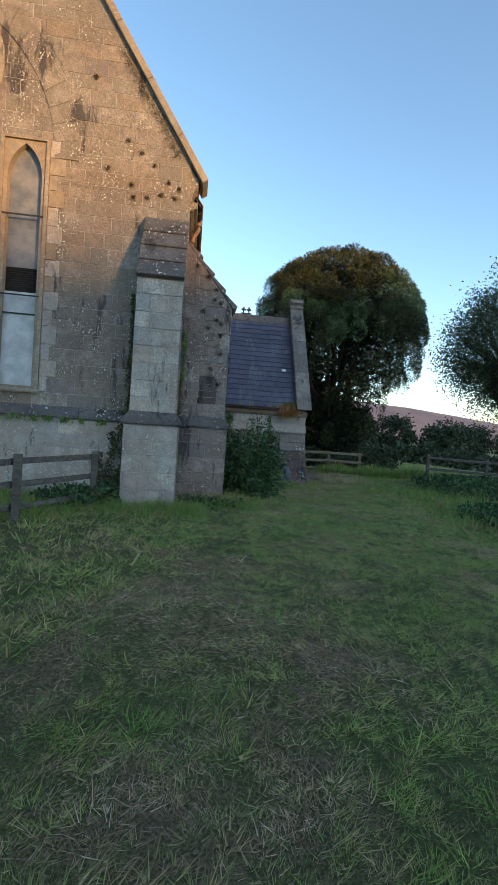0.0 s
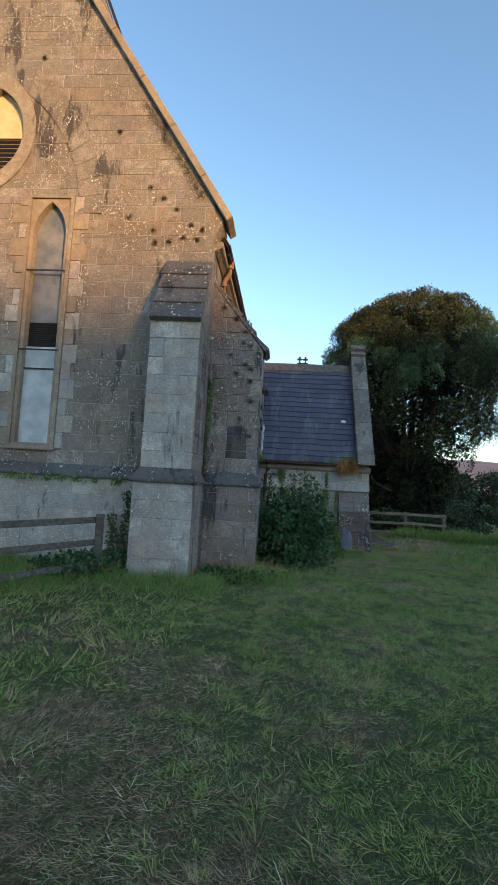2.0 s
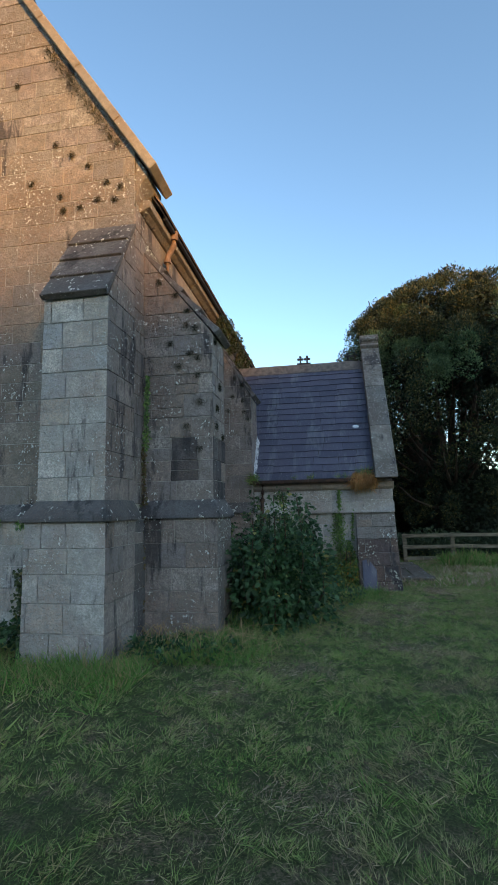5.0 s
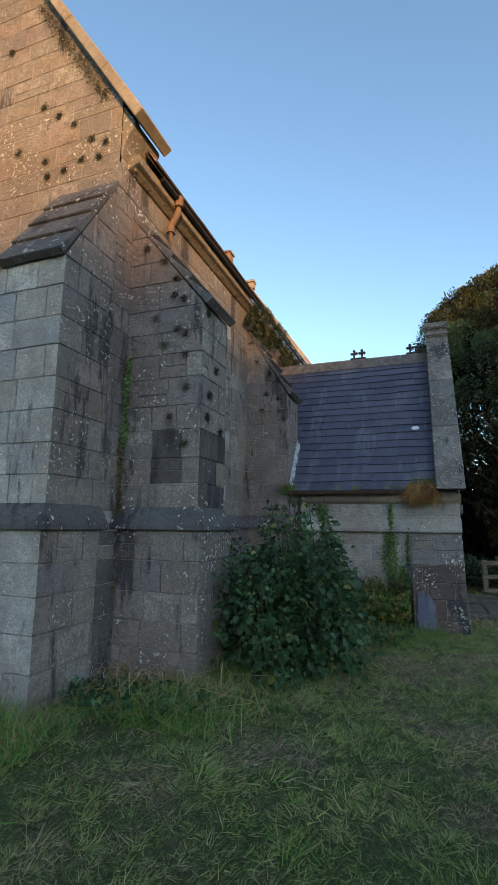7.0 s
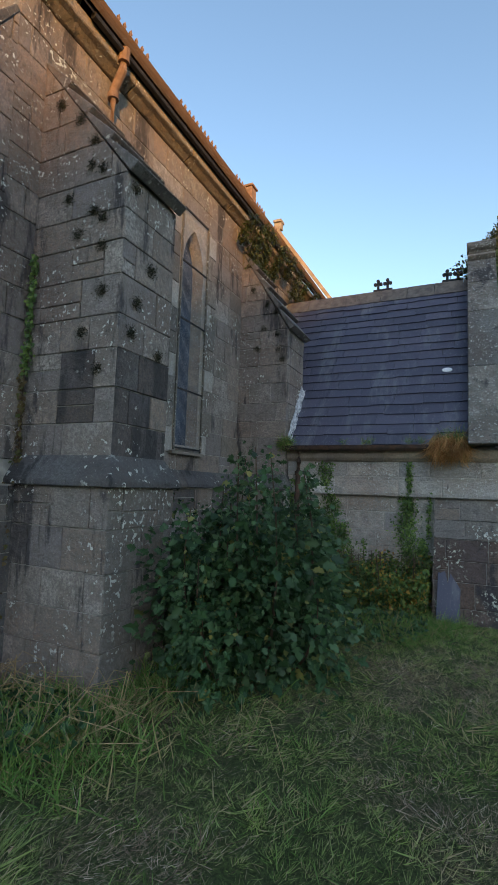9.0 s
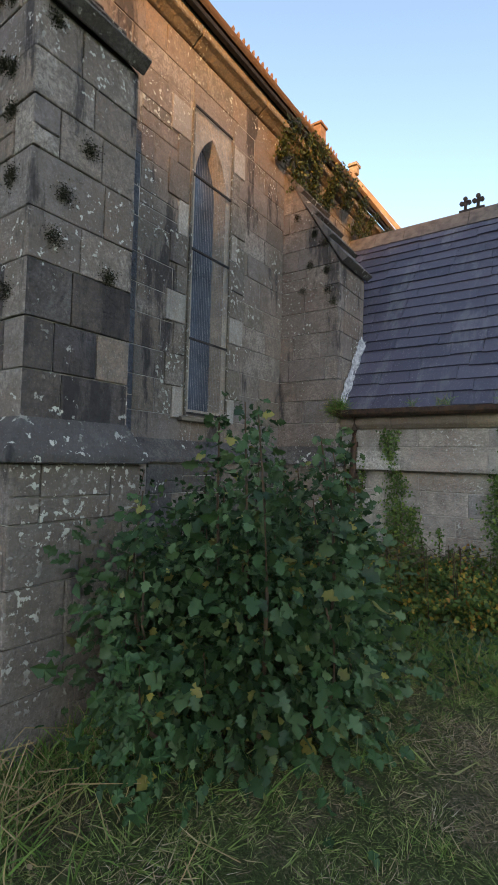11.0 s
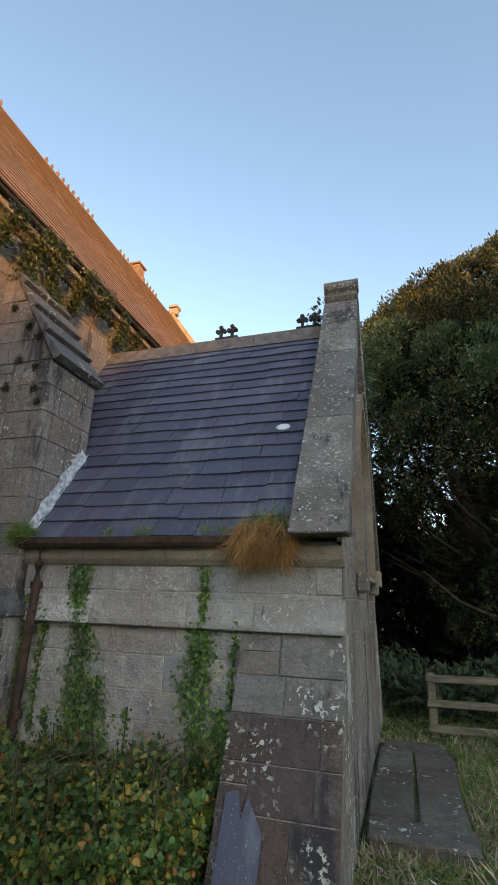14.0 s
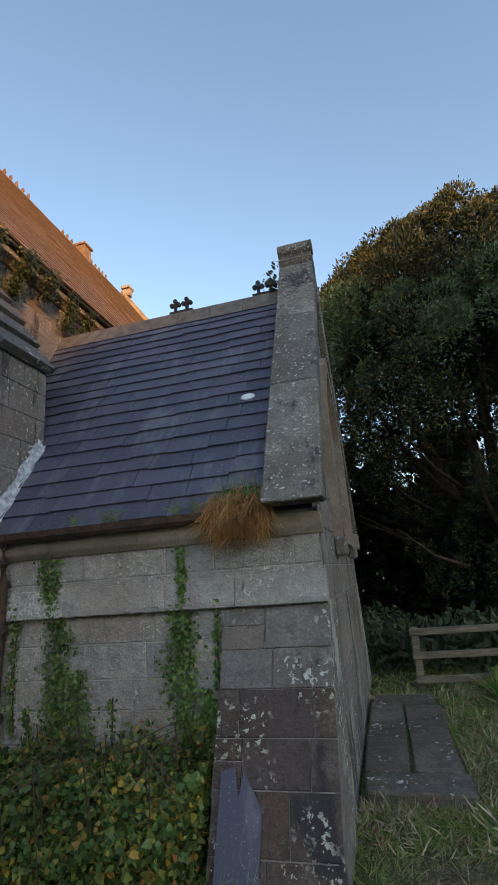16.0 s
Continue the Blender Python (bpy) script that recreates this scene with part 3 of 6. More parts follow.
    for a0, a1, b0, b1 in ((wx0 - 0.03, wx0 + 0.035, wz0, wz1), (wx1 - 0.035, wx1 + 0.03, wz0, wz1), (wx0 + 0.037, wx1 - 0.037, wz1 - 0.04, wz1 + 0.02)):
        bm = bmesh.new()
        block(bm, a0, a1, WEST - 0.055, WEST - 0.018, b0, b1)
        part("guard_frame", bm, M_DRESSED, frame_ob)
    yb = WEST + 0.12
    for nm, z0, z1, mt, lab, dy in (("pane", 4.60, 6.82, M_DUSTY, "dull leaded glass", 0.0), ("grille", 4.15, 4.60, M_VOID, "dark wire grille", 0.02), ("sheet", 2.42, 4.15, M_SHEET, "torn white plastic sheet", -0.02)):
        bm = bmesh.new()
        block(bm, -3.52, -2.88, yb + dy, yb + dy + 0.012, z0, z1)
        part(nm, bm, mt, frame_ob, lab)
    for z in (4.07, 5.52, 3.75):
        bm = bmesh.new()
        block(bm, wx0, wx1, WEST - 0.035 if z != 3.75 else yb - 0.05, WEST - 0.017 if z != 3.75 else yb - 0.03, z - 0.012, z + 0.012)
        part("bar", bm, M_BLACK, frame_ob)
    for i in range(9):
        v, f = tube([(-3.48, yb - 0.004, 4.25 + 0.04 * i), (-2.91, yb - 0.004, 4.25 + 0.04 * i)], 0.004, 4)
        mesh_part("wire", v, f, M_BLACK, frame_ob)
    bm = bmesh.new()
    prism(bm, [(WEST + 0.1, 2.30), (WEST - 0.07, 2.30), (WEST - 0.07, 2.335), (WEST - 0.01, 2.38), (WEST + 0.1, 2.38)], "x", wx0 - 0.05, wx1 + 0.05)
    part("sill", bm, M_DRESSED, frame_ob)
    # pale jamb stones, long and short by turns
    rj = random.Random(15)
    for x_edge, way in ((wx0 - 0.034, -1), (wx1 + 0.034, 1)):
        z, k = wz0 - 0.02, 0
        while z < wz1 - 0.1:
            h = rj.uniform(0.27, 0.34)
            w = rj.uniform(0.24, 0.30) if k % 2 else rj.uniform(0.13, 0.18)
            a, b = sorted((x_edge, x_edge + way * w))
            stone_piece("jamb_stone", [(a, z + 0.004), (b, z + 0.004), (b, min(z + h, wz1) - 0.004), (a, min(z + h, wz1) - 0.004)], Vector((0, WEST, 0)), Vector((1, 0, 0)), Vector((0, 0, 1)), Vector((0, -1, 0)), 0.027, M_PALE if rj.random() < 0.7 else M_DRESSED, wall)
            z, k = z + h, k + 1
    # almond-shaped light with its ring
    def almond(half, z0, z1):
        return [(a, b) for a, b in arch(MID, half, (z0 + z1) / 2, z1, 10)] + [(a, z0 + z1 - b) for a, b in arch(MID, half, (z0 + z1) / 2, z1, 10)[::-1][1:-1]]
    ring = pierced(rect(vx0, vx1, vz0, vz1), almond(0.50, 7.31, 8.98), (0, WEST - 0.012, 0), (1, 0, 0), (0, -1, 0), 0.3, M_GABLE, "window", church, "almond-shaped opening half boarded with a wire grille")
    pierced(almond(0.73, 6.98, 9.32), almond(0.502, 7.31, 8.98), (0, WEST - 0.04, 0), (1, 0, 0), (0, -1, 0), 0.027, M_DRESSED, "stone_ring", ring)
    bm = bmesh.new()
    block(bm, vx0 + 0.02, vx1 - 0.02, WEST + 0.10, WEST + 0.12, 8.10, 9.06)
    part("boarding", bm, M_BOARD, ring, "ochre boards")
    bm = bmesh.new()
    block(bm, vx0 + 0.02, vx1 - 0.02, WEST + 0.15, WEST + 0.17, 7.22, 8.10)
    part("opening", bm, M_VOID, ring)
    for i in range(9):
        v, f = tube([(vx0 + 0.04, WEST + 0.09, 7.38 + 0.085 * i), (vx1 - 0.04, WEST + 0.09, 7.38 + 0.085 * i)], 0.007, 4)
        mesh_part("louvre_bar", v, f, M_DRESSED, ring)


nave_walls()


def nave_south():
    wy0, wy1, wz0, wz1 = 11.17, 11.84, 2.33, 5.48
    far = 24.4
    bm = bmesh.new()
    x0, x1 = SOUTH - 0.7, SOUTH
    block(bm, x0, x1, WEST + 0.7, wy0, 0, 6.20)
    block(bm, x0, x1, wy0, wy1, 0, wz0)
    block(bm, x0, x1, wy0, wy1, wz1, 6.20)
    block(bm, x0, x1, wy1, far, 0, 6.20)
    block(bm, 2 * MID - x1, 2 * MID - x0, WEST + 0.7, far, 0, 5.85)
    prism(bm, [(2 * MID - SOUTH, 0), (SOUTH, 0), (SOUTH, 5.8), (MID, 12.2), (2 * MID - SOUTH, 5.8)], "y", far - 0.02, far + 0.7)
    wall = part("wall_south", bm, M_MORTAR, church)
    rows = courses(2.06, 6.02, 0.285, 8)
    ashlar(wall, M_ASHLAR, (SOUTH, 0, 0), (0, 1, 0), (1, 0, 0), [rect(WEST, 9.03, 2.06, 6.02)], rows, (0.32, 0.5), 24, 0.022)
    regs = [rect(9.03, 9.66, 2.06, 6.02), rect(9.66, 10.55, 4.8, 6.02), rect(10.55, wy0, 2.06, 6.02), rect(wy1, 18.0, 2.06, 6.02), rect(wy0, wy1, 2.06, wz0), rect(wy0, wy1, wz1, 6.02)]
    ashlar(wall, M_ASHLAR, (SOUTH, 0, 0), (0, 1, 0), (1, 0, 0), regs, rows, (0.32, 0.8), 21, alt=M_LICHEN)
    ashlar(wall, M_DAMP, (SOUTH, 0, 0), (0, 1, 0), (1, 0, 0), [rect(9.66, 10.55, 2.06, 4.8)], rows, (0.22, 0.5), 23)
    ashlar(wall, M_DARK, (SOUTH + 0.09, 0, 0), (0, 1, 0), (1, 0, 0), [rect(8.63, 9.0, 0.25, 1.86), rect(9.72, 13.0, 0.25, 1.86)], courses(0.25, 1.86, 0.27, 9), (0.32, 0.8), 22, alt=M_ASHLAR)
    bm = bmesh.new()
    block(bm, SOUTH, SOUTH + 0.088, WEST - 0.09, 13.0, 0, 1.87)
    part("plinth", bm, M_MORTAR, wall)
    for y in np.arange(9.8, 12.9, 0.8):
        bm = bmesh.new()
        prism(bm, [(SOUTH - 0.02, 1.87), (SOUTH + 0.14, 1.87), (SOUTH + 0.14, 1.91), (SOUTH + 0.012, 2.09), (SOUTH - 0.02, 2.09)], "y", y + 0.003, min(y + 0.797, 13.0))
        part("string_course", bevelled(bm, 0.008), M_DARK, wall)
    # eaves cornice
    for y in np.arange(WEST + 0.14, far, 1.15):
        bm = bmesh.new()
        prism(bm, [(SOUTH - 0.1, 6.02), (SOUTH + 0.03, 6.02), (SOUTH + 0.10, 6.07), (SOUTH + 0.16, 6.09), (SOUTH + 0.16, 6.20), (SOUTH - 0.1, 6.20)], "y", y + 0.003, min(y + 1.147, far))
        part("cornice_stone", bevelled(bm, 0.01), M_GABLE, wall)
    frame_ob = pierced(rect(wy0, wy1, wz0, wz1), lancet((wy0 + wy1) / 2, 0.25, wz0 + 0.07, 4.75, 5.27), (SOUTH + 0.012, 0, 0), (0, 1, 0), (1, 0, 0), 0.3, M_PALE, "window", church, "tall pointed window behind a wire guard")
    bm = bmesh.new()
    block(bm, SOUTH - 0.17, SOUTH - 0.158, wy0 + 0.05, wy1 - 0.05, wz0 + 0.05, 5.30)
    part("pane", bm, M_GLASS, frame_ob, "dark leaded glass")
    bm = bmesh.new()
    prism(bm, [(SOUTH - 0.1, wz0 - 0.05), (SOUTH + 0.07, wz0 - 0.05), (SOUTH + 0.07, wz0 - 0.02), (SOUTH - 0.1, wz0 + 0.03)], "y", wy0 - 0.05, wy1 + 0.05)
    part("sill", bm, M_DRESSED, frame_ob)
    for z in (wz0 + 0.03, 3.1, 4.0, 4.75, wz1 - 0.03):
        bm = bmesh.new()
        block(bm, SOUTH + 0.03, SOUTH + 0.045, wy0 + 0.015, wy1 - 0.015, z - 0.01, z + 0.01)
        part("bar", bm, M_BLACK, frame_ob)
    for y in (wy0 + 0.015, wy1 - 0.015):
        bm = bmesh.new()
        block(bm, SOUTH + 0.03, SOUTH + 0.05, y - 0.012, y + 0.012, wz0, wz1)
        part("guard_frame", bm, M_COPING, frame_ob)
    rj = random.Random(16)
    for y_edge, way in ((wy0 - 0.004, -1), (wy1 + 0.004, 1)):
        z, k = wz0 - 0.03, 0
        while z < wz1 - 0.1:
            h = rj.uniform(0.27, 0.36)
            w = rj.uniform(0.22, 0.28) if k % 2 else rj.uniform(0.12, 0.17)
            a, b = sorted((y_edge, y_edge + way * w))
            stone_piece("jamb_stone", [(a, z + 0.004), (b, z + 0.004), (b, min(z + h, wz1) - 0.004), (a, min(z + h, wz1) - 0.004)], Vector((SOUTH, 0, 0)), Vector((0, 1, 0)), Vector((0, 0, 1)), Vector((1, 0, 0)), 0.027, M_LICHEN if k % 3 else M_PALE, wall)
            z, k = z + h, k + 1
    k = 26
    wires = [tube([(SOUTH + 0.035, wy0 + (wy1 - wy0) * (i + 0.5) / k, wz0 + 0.02), (SOUTH + 0.035, wy0 + (wy1 - wy0) * (i + 0.5) / k, wz1 - 0.02)], 0.0011, 3) for i in range(k)]
    v, f = joined(wires)
    tagged(mesh_part("wire_mesh", v, f, M_LEAD, frame_ob, "fine wire guard"), kind="stuff")


nave_south()


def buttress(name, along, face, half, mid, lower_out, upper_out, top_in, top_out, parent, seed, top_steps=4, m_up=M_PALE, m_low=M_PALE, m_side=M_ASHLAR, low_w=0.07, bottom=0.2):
    """A two-stage buttress. along: unit vector out of the wall; face: a point of the wall's face at the buttress's middle."""
    o = Vector((along[0], along[1], 0))
    w = Vector((0, 0, 1)).cross(o)          # to the left of someone looking out
    base = Vector((face[0], face[1], 0))
    zs = 1.87
    at = lambda a, b, z: base + w * a + o * b + Vector((0, 0, z))

    def solid(profile, a0, a1):
        bm = bmesh.new()
        v0 = [bm.verts.new(at(a0, b, z)) for b, z in profile]
        v1 = [bm.verts.new(at(a1, b, z)) for b, z in profile]
        bm.faces.new(v0)
        bm.faces.new(v1[::-1])
        for i in range(len(profile)):
            j = (i + 1) % len(profile)
            bm.faces.new((v0[i], v1[i], v1[j], v0[j]))
        return bm

    core = part(name, joined_bm([solid([(-0.3, bottom), (lower_out - 0.01, bottom), (lower_out - 0.01, zs), (upper_out - 0.01, zs + 0.2), (upper_out - 0.01, top_out), (-0.02, top_in), (-0.3, top_in)], -half + 0.01, half - 0.01),
                                 solid([(-0.3, bottom), (lower_out - 0.012, bottom), (lower_out - 0.012, zs), (-0.3, zs)], -half - low_w + 0.012, half + low_w - 0.012)]), M_MORTAR, parent)
    hw, lw = half, half + low_w
    rows = courses(zs + 0.22, top_out - 0.01, 0.29, seed)
    low_rows = courses(bottom, zs, 0.28, seed + 1)
    off = 0.006
    ashlar(core, m_up, at(0, upper_out - off, 0), w, o, [rect(-hw, hw, rows[0], rows[-1])], rows, (0.26, 0.5), seed + 2, 0.010)
    ashlar(core, m_low, at(0, lower_out - off, 0), w, o, [rect(-lw, lw, bottom, zs)], low_rows, (0.28, 0.55), seed + 3, 0.010)
    side = [(0, zs + 0.22), (upper_out, zs + 0.22), (upper_out, top_out), (0, top_in)]
    rows_side = rows + courses(top_out, top_in, 0.29, seed + 9)[1:]
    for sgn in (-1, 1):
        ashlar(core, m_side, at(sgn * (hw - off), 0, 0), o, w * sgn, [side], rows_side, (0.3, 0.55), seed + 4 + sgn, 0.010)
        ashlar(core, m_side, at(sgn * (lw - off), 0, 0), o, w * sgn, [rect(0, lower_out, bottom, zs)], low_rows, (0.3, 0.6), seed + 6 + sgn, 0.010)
    # weathering between the stages
    ring = bmesh.new()
    e = 0.045
    lo = [at(-lw - e, -0.02, zs), at(-lw - e, lower_out + e, zs), at(lw + e, lower_out + e, zs), at(lw + e, -0.02, zs)]
    mid_ = [p + Vector((0, 0, 0.045)) for p in lo]
    hi = [at(-hw - 0.004, -0.02, zs + 0.235), at(-hw - 0.004, upper_out + 0.004, zs + 0.235), at(hw + 0.004, upper_out + 0.004, zs + 0.235), at(hw + 0.004, -0.02, zs + 0.235)]
    r = [[ring.verts.new(p) for p in q] for q in (lo, mid_, hi)]
    for a, b in zip(r, r[1:]):
        for i in range(4):
            ring.faces.new((a[i], a[(i + 1) % 4], b[(i + 1) % 4], b[i]))
    ring.faces.new(r[0])
    ring.faces.new(r[-1])
    part("weathering", bevelled(ring, 0.006), M_DARK, core)
    # sloping cap of overlapping slabs
    run, rise = upper_out + 0.02, top_in - top_out
    length = math.hypot(run, rise)
    d = (o * -run + Vector((0, 0, rise))) / length
    nrm = (o * rise + Vector((0, 0, run))) / length
    start = at(0, upper_out + 0.02, top_out)
    for i in range(top_steps):
        s0, s1 = length * i / top_steps - 0.03, length * (i + 1) / top_steps
        bm = bmesh.new()
        ov, thick, thin = (0.014, 0.085, 0.05) if along[0] == 0 else (0.014, 0.10, 0.035)
        prof = [(s0, 0.0), (s0, thick), (s1, thin), (s1, 0.0)]
        v0 = [bm.verts.new(start + w * (-hw - ov) + d * a + nrm * b) for a, b in prof]
        v1 = [bm.verts.new(start + w * (hw + ov) + d * a + nrm * b) for a, b in prof]
        bm.faces.new(v0)
        bm.faces.new(v1[::-1])
        for k in range(4):
            bm.faces.new((v0[k], v1[k], v1[(k + 1) % 4], v0[(k + 1) % 4]))
        part("cap_slab", bevelled(bm, 0.008), M_DARK if along[0] == 0 else M_CAP, core)
    return core


def joined_bm(list_):
    out = list_[0]
    for bm in list_[1:]:
        me = bpy.data.meshes.new("tmp")
        bm.to_mesh(me)
        bm.free()
        out.from_mesh(me)
        bpy.data.meshes.remove(me)
    return out


M_SOOT = stone("sooted_stone", (0.150, 0.135, 0.133), (0.235, 0.214, 0.208), lichen=0.61, stain=0.46)


def soot(core, lo, hi):
    """Stones blackened by old water runs: those whose middle lies in a box."""
    for ob in core.children:
        if ob.name.startswith("stone_block"):
            c = sum((v.co for v in ob.data.vertices), Vector()) / len(ob.data.vertices)
            if all(a <= q <= b for a, q, b in zip(lo, c, hi)):
                ob.data.materials[0] = M_SOOT


buttress("buttress", (0, -1), (-0.60, WEST), 0.40, 0, 0.84, 0.74, 5.72, 4.45, church, 100)
corner_buttress = buttress("buttress", (1, 0), (SOUTH, 9.35), 0.33, 0, 1.03, 0.97, 5.50, 4.29, church, 200, m_up=M_ASHLAR, m_low=M_LICHEN)
buttress("buttress", (1, 0), (SOUTH, 13.345), 0.375, 0, 0.86, 0.81, 5.66, 4.33, church, 300, m_up=M_ASHLAR, low_w=0.03)

soot(corner_buttress, (0.15, 8.9, 2.0), (0.50, 9.1, 2.9))
soot(corner_buttress, (0.7, 9.05, 2.0), (0.9, 9.5, 2.9))


def nave_roof():
    far = 24.4
    run, rise = EAVE_X - MID, RIDGE - EAVE
    length = math.hypot(run, rise)
    bm = bmesh.new()
    prism(bm, [(EAVE_X, EAVE - 0.045), (EAVE_X, EAVE - 0.01), (MID, RIDGE - 0.02), (2 * MID - EAVE_X, EAVE - 0.01), (2 * MID - EAVE_X, EAVE - 0.045), (MID, RIDGE - 0.20)], "y", WEST + 0.35, far + 0.2)
    roof = part("roof", bm, M_BLACK, church)
    d = Vector((-run, 0, rise)) / length
    nrm = Vector((rise, 0, run)) / length
    rng = random.Random(31)
    verts, faces = [], []
    rows, singles = 36, 0
    for r in range(rows):
        s0, s1 = length * r / rows - 0.02, length * (r + 1) / rows
        y = WEST + 0.35 - rng.uniform(0, 0.25)
        while y < far + 0.2:
            y1 = y + rng.uniform(0.26, 0.34)
            a, b = max(y, WEST + 0.35) + 0.003, min(y1, far + 0.2) - 0.003
            h = 0.022 + rng.uniform(0, 0.006)
            o = Vector((EAVE_X + 0.02, 0, EAVE))
            k = len(verts)
            if b > a and r < 11 and 9.3 < a < 17.0 and singles < 300:
                singles += 1
                q = [o + d * s + nrm * hh + Vector((0, yy, 0)) for yy in (a, b) for s, hh in ((s0, 0.0), (s0, h), (s1, 0.006))]
                mesh_part("slate", q, [(0, 1, 4, 3), (1, 2, 5, 4), (0, 2, 1), (3, 4, 5)], M_SUNLIT_SLATE, roof)
            elif b > a:
                for yy in (a, b):
                    verts += [o + d * s0 + Vector((0, yy, 0)), o + d * s0 + nrm * h + Vector((0, yy, 0)), o + d * s1 + nrm * 0.006 + Vector((0, yy, 0))]
                faces += [(k, k + 1, k + 4, k + 3), (k + 1, k + 2, k + 5, k + 4), (k, k + 2, k + 1), (k + 3, k + 4, k + 5)]
            y = y1
    tagged(mesh_part("slate_covering", verts, faces, M_SUNLIT_SLATE, roof, "weathered slates with the low sun's brown in their colour"), kind="stuff")
    v, f = tube([(EAVE_X - 0.015, WEST + 0.60, EAVE - 0.045), (EAVE_X - 0.015, far, EAVE - 0.045)], 0.036, 8)
    mesh_part("gutter", v, f, M_BLACK, roof)
    # ridge tiles, each with two small knobs
    tile = None
    for i, y in enumerate(np.arange(WEST + 0.5, far, 0.45)):
        if tile is None:
            bm = bmesh.new()
            prism(bm, [(-0.16, -0.20), (-0.02, 0.03), (0.02, 0.03), (0.16, -0.20), (0.13, -0.20), (0, -0.01), (-0.13, -0.20)], "y", 0.0, 0.44)
            bald = bm.copy()
            for q in (0.1, 0.32):
                block(bm, -0.02, 0.02, q - 0.03, q + 0.03, 0.03, 0.09)
                prism(bm, [(q - 0.055, 0.12), (q, 0.07), (q + 0.055, 0.12), (q, 0.21)], "x", -0.02, 0.02)
            tile = part("ridge_tile", bm, M_ORANGE, roof)
            mesh = tile.data
            plain_tile = bpy.data.meshes.new("ridge_tile")
            bald.to_mesh(plain_tile)
            bald.free()
            plain_tile.materials.append(M_ORANGE)
            tile.location = (MID, y, RIDGE)
        else:
            t2 = attach(new("ridge_tile", mesh if noise.noise(Vector((i * 0.37, 2.0, 0))) > -0.05 else plain_tile), roof)
            t2.location = (MID, y + rng.uniform(-0.01, 0.01), RIDGE)
    # small stack and the east gable's cross stub
    bm = bmesh.new()
    block(bm, MID - 0.2, MID + 0.2, 21.4, 21.8, RIDGE - 0.4, RIDGE + 0.25)
    block(bm, MID - 0.25, MID + 0.25, 21.35, 21.85, RIDGE + 0.25, RIDGE + 0.33)
    part("chimney", bevelled(bm, 0.015), M_ORANGE, church, "short red brick stack")
    bm = bmesh.new()
    for sgn in (1,):
        prism(bm, [(MID, RIDGE + 0.02), (MID, RIDGE + 0.28), (0.2, EAVE + 0.25), (0.2, EAVE)], "y", far, far + 0.45)
        prism(bm, [(MID, RIDGE + 0.02), (MID, RIDGE + 0.28), (2 * MID - 0.2, EAVE + 0.25), (2 * MID - 0.2, EAVE)], "y", far, far + 0.45)
    block(bm, MID - 0.16, MID + 0.16, far + 0.08, far + 0.3, RIDGE + 0.2, RIDGE + 0.5)
    block(bm, MID - 0.18, MID + 0.18, far, far + 0.40, RIDGE + 0.5, RIDGE + 0.6)
    part("coping", bm, M_DRESSED, church, "east gable coping with stub of a cross")
    # west gable coping in lengths, with the kneeler at its foot
    y0, y1 = WEST - 0.10, WEST + 0.585
    L = math.hypot(1, SLOPE)
    foot = Vector((0.15, 0, 6.36))
    dd = Vector((-1, 0, SLOPE)) / L
    nn = Vector((SLOPE, 0, 1)) / L
    top_len = (RIDGE + 0.12 - 6.30) / (SLOPE / L)
    k = 7
    for sgn in (1, -1):
        for i in range(k):
            s0, s1 = top_len * i / k + (0.17 if i == 0 else 0.0), top_len * (i + 1) / k - 0.006
            pr = []
            for s, h in ((s0, -0.055), (s0, 0.075), (s1, 0.075), (s1, -0.055)):
                p = foot + dd * s + nn * h
                pr.append((p.x if sgn == 1 else 2 * MID - p.x, p.z))
            bm = bmesh.new()
            prism(bm, pr, "y", y0, y1)
            part("coping_stone", bevelled(bm, 0.012), M_DRESSED, church)
    bm = bmesh.new()
    prism(bm, [(SOUTH - 0.02, 6.10), (SOUTH + 0.004, 6.10), (SOUTH + 0.05, 6.30), (-0.05, 6.48), (-0.06, 6.54), (SOUTH - 0.02, 6.80)], "y", WEST + 0.012, WEST + 0.57)
    part("kneeler", bevelled(bm, 0.012), M_GABLE, church)
    # downpipe beside the corner buttress
    v, f = joined([tube([(SOUTH + 0.21, 9.75, 6.22), (SOUTH + 0.20, 9.75, 6.02), (SOUTH + 0.10, 9.75, 5.84), (SOUTH + 0.09, 9.75, 5.30)], 0.045, 10), tube([(SOUTH + 0.21, 9.75, 6.24), (SOUTH + 0.205, 9.75, 6.10)], 0.058, 10), tube([(SOUTH + 0.095, 9.75, 5.80), (SOUTH + 0.095, 9.75, 5.74)], 0.056, 10)])
    mesh_part("downpipe", v, f, M_ORANGE, church, "short rust-red downpipe below the cornice", smooth=False)


nave_roof()

# ---- vestry ----
FRONT, EASTX, VRIDGE_Y, VRIDGE_Z = 13.16, 3.41, 15.10, 5.52
vestry = thing("vestry", (2.0, 15.1, GROUND), "small stone vestry with blue slate roof and gable coping", "vestry")


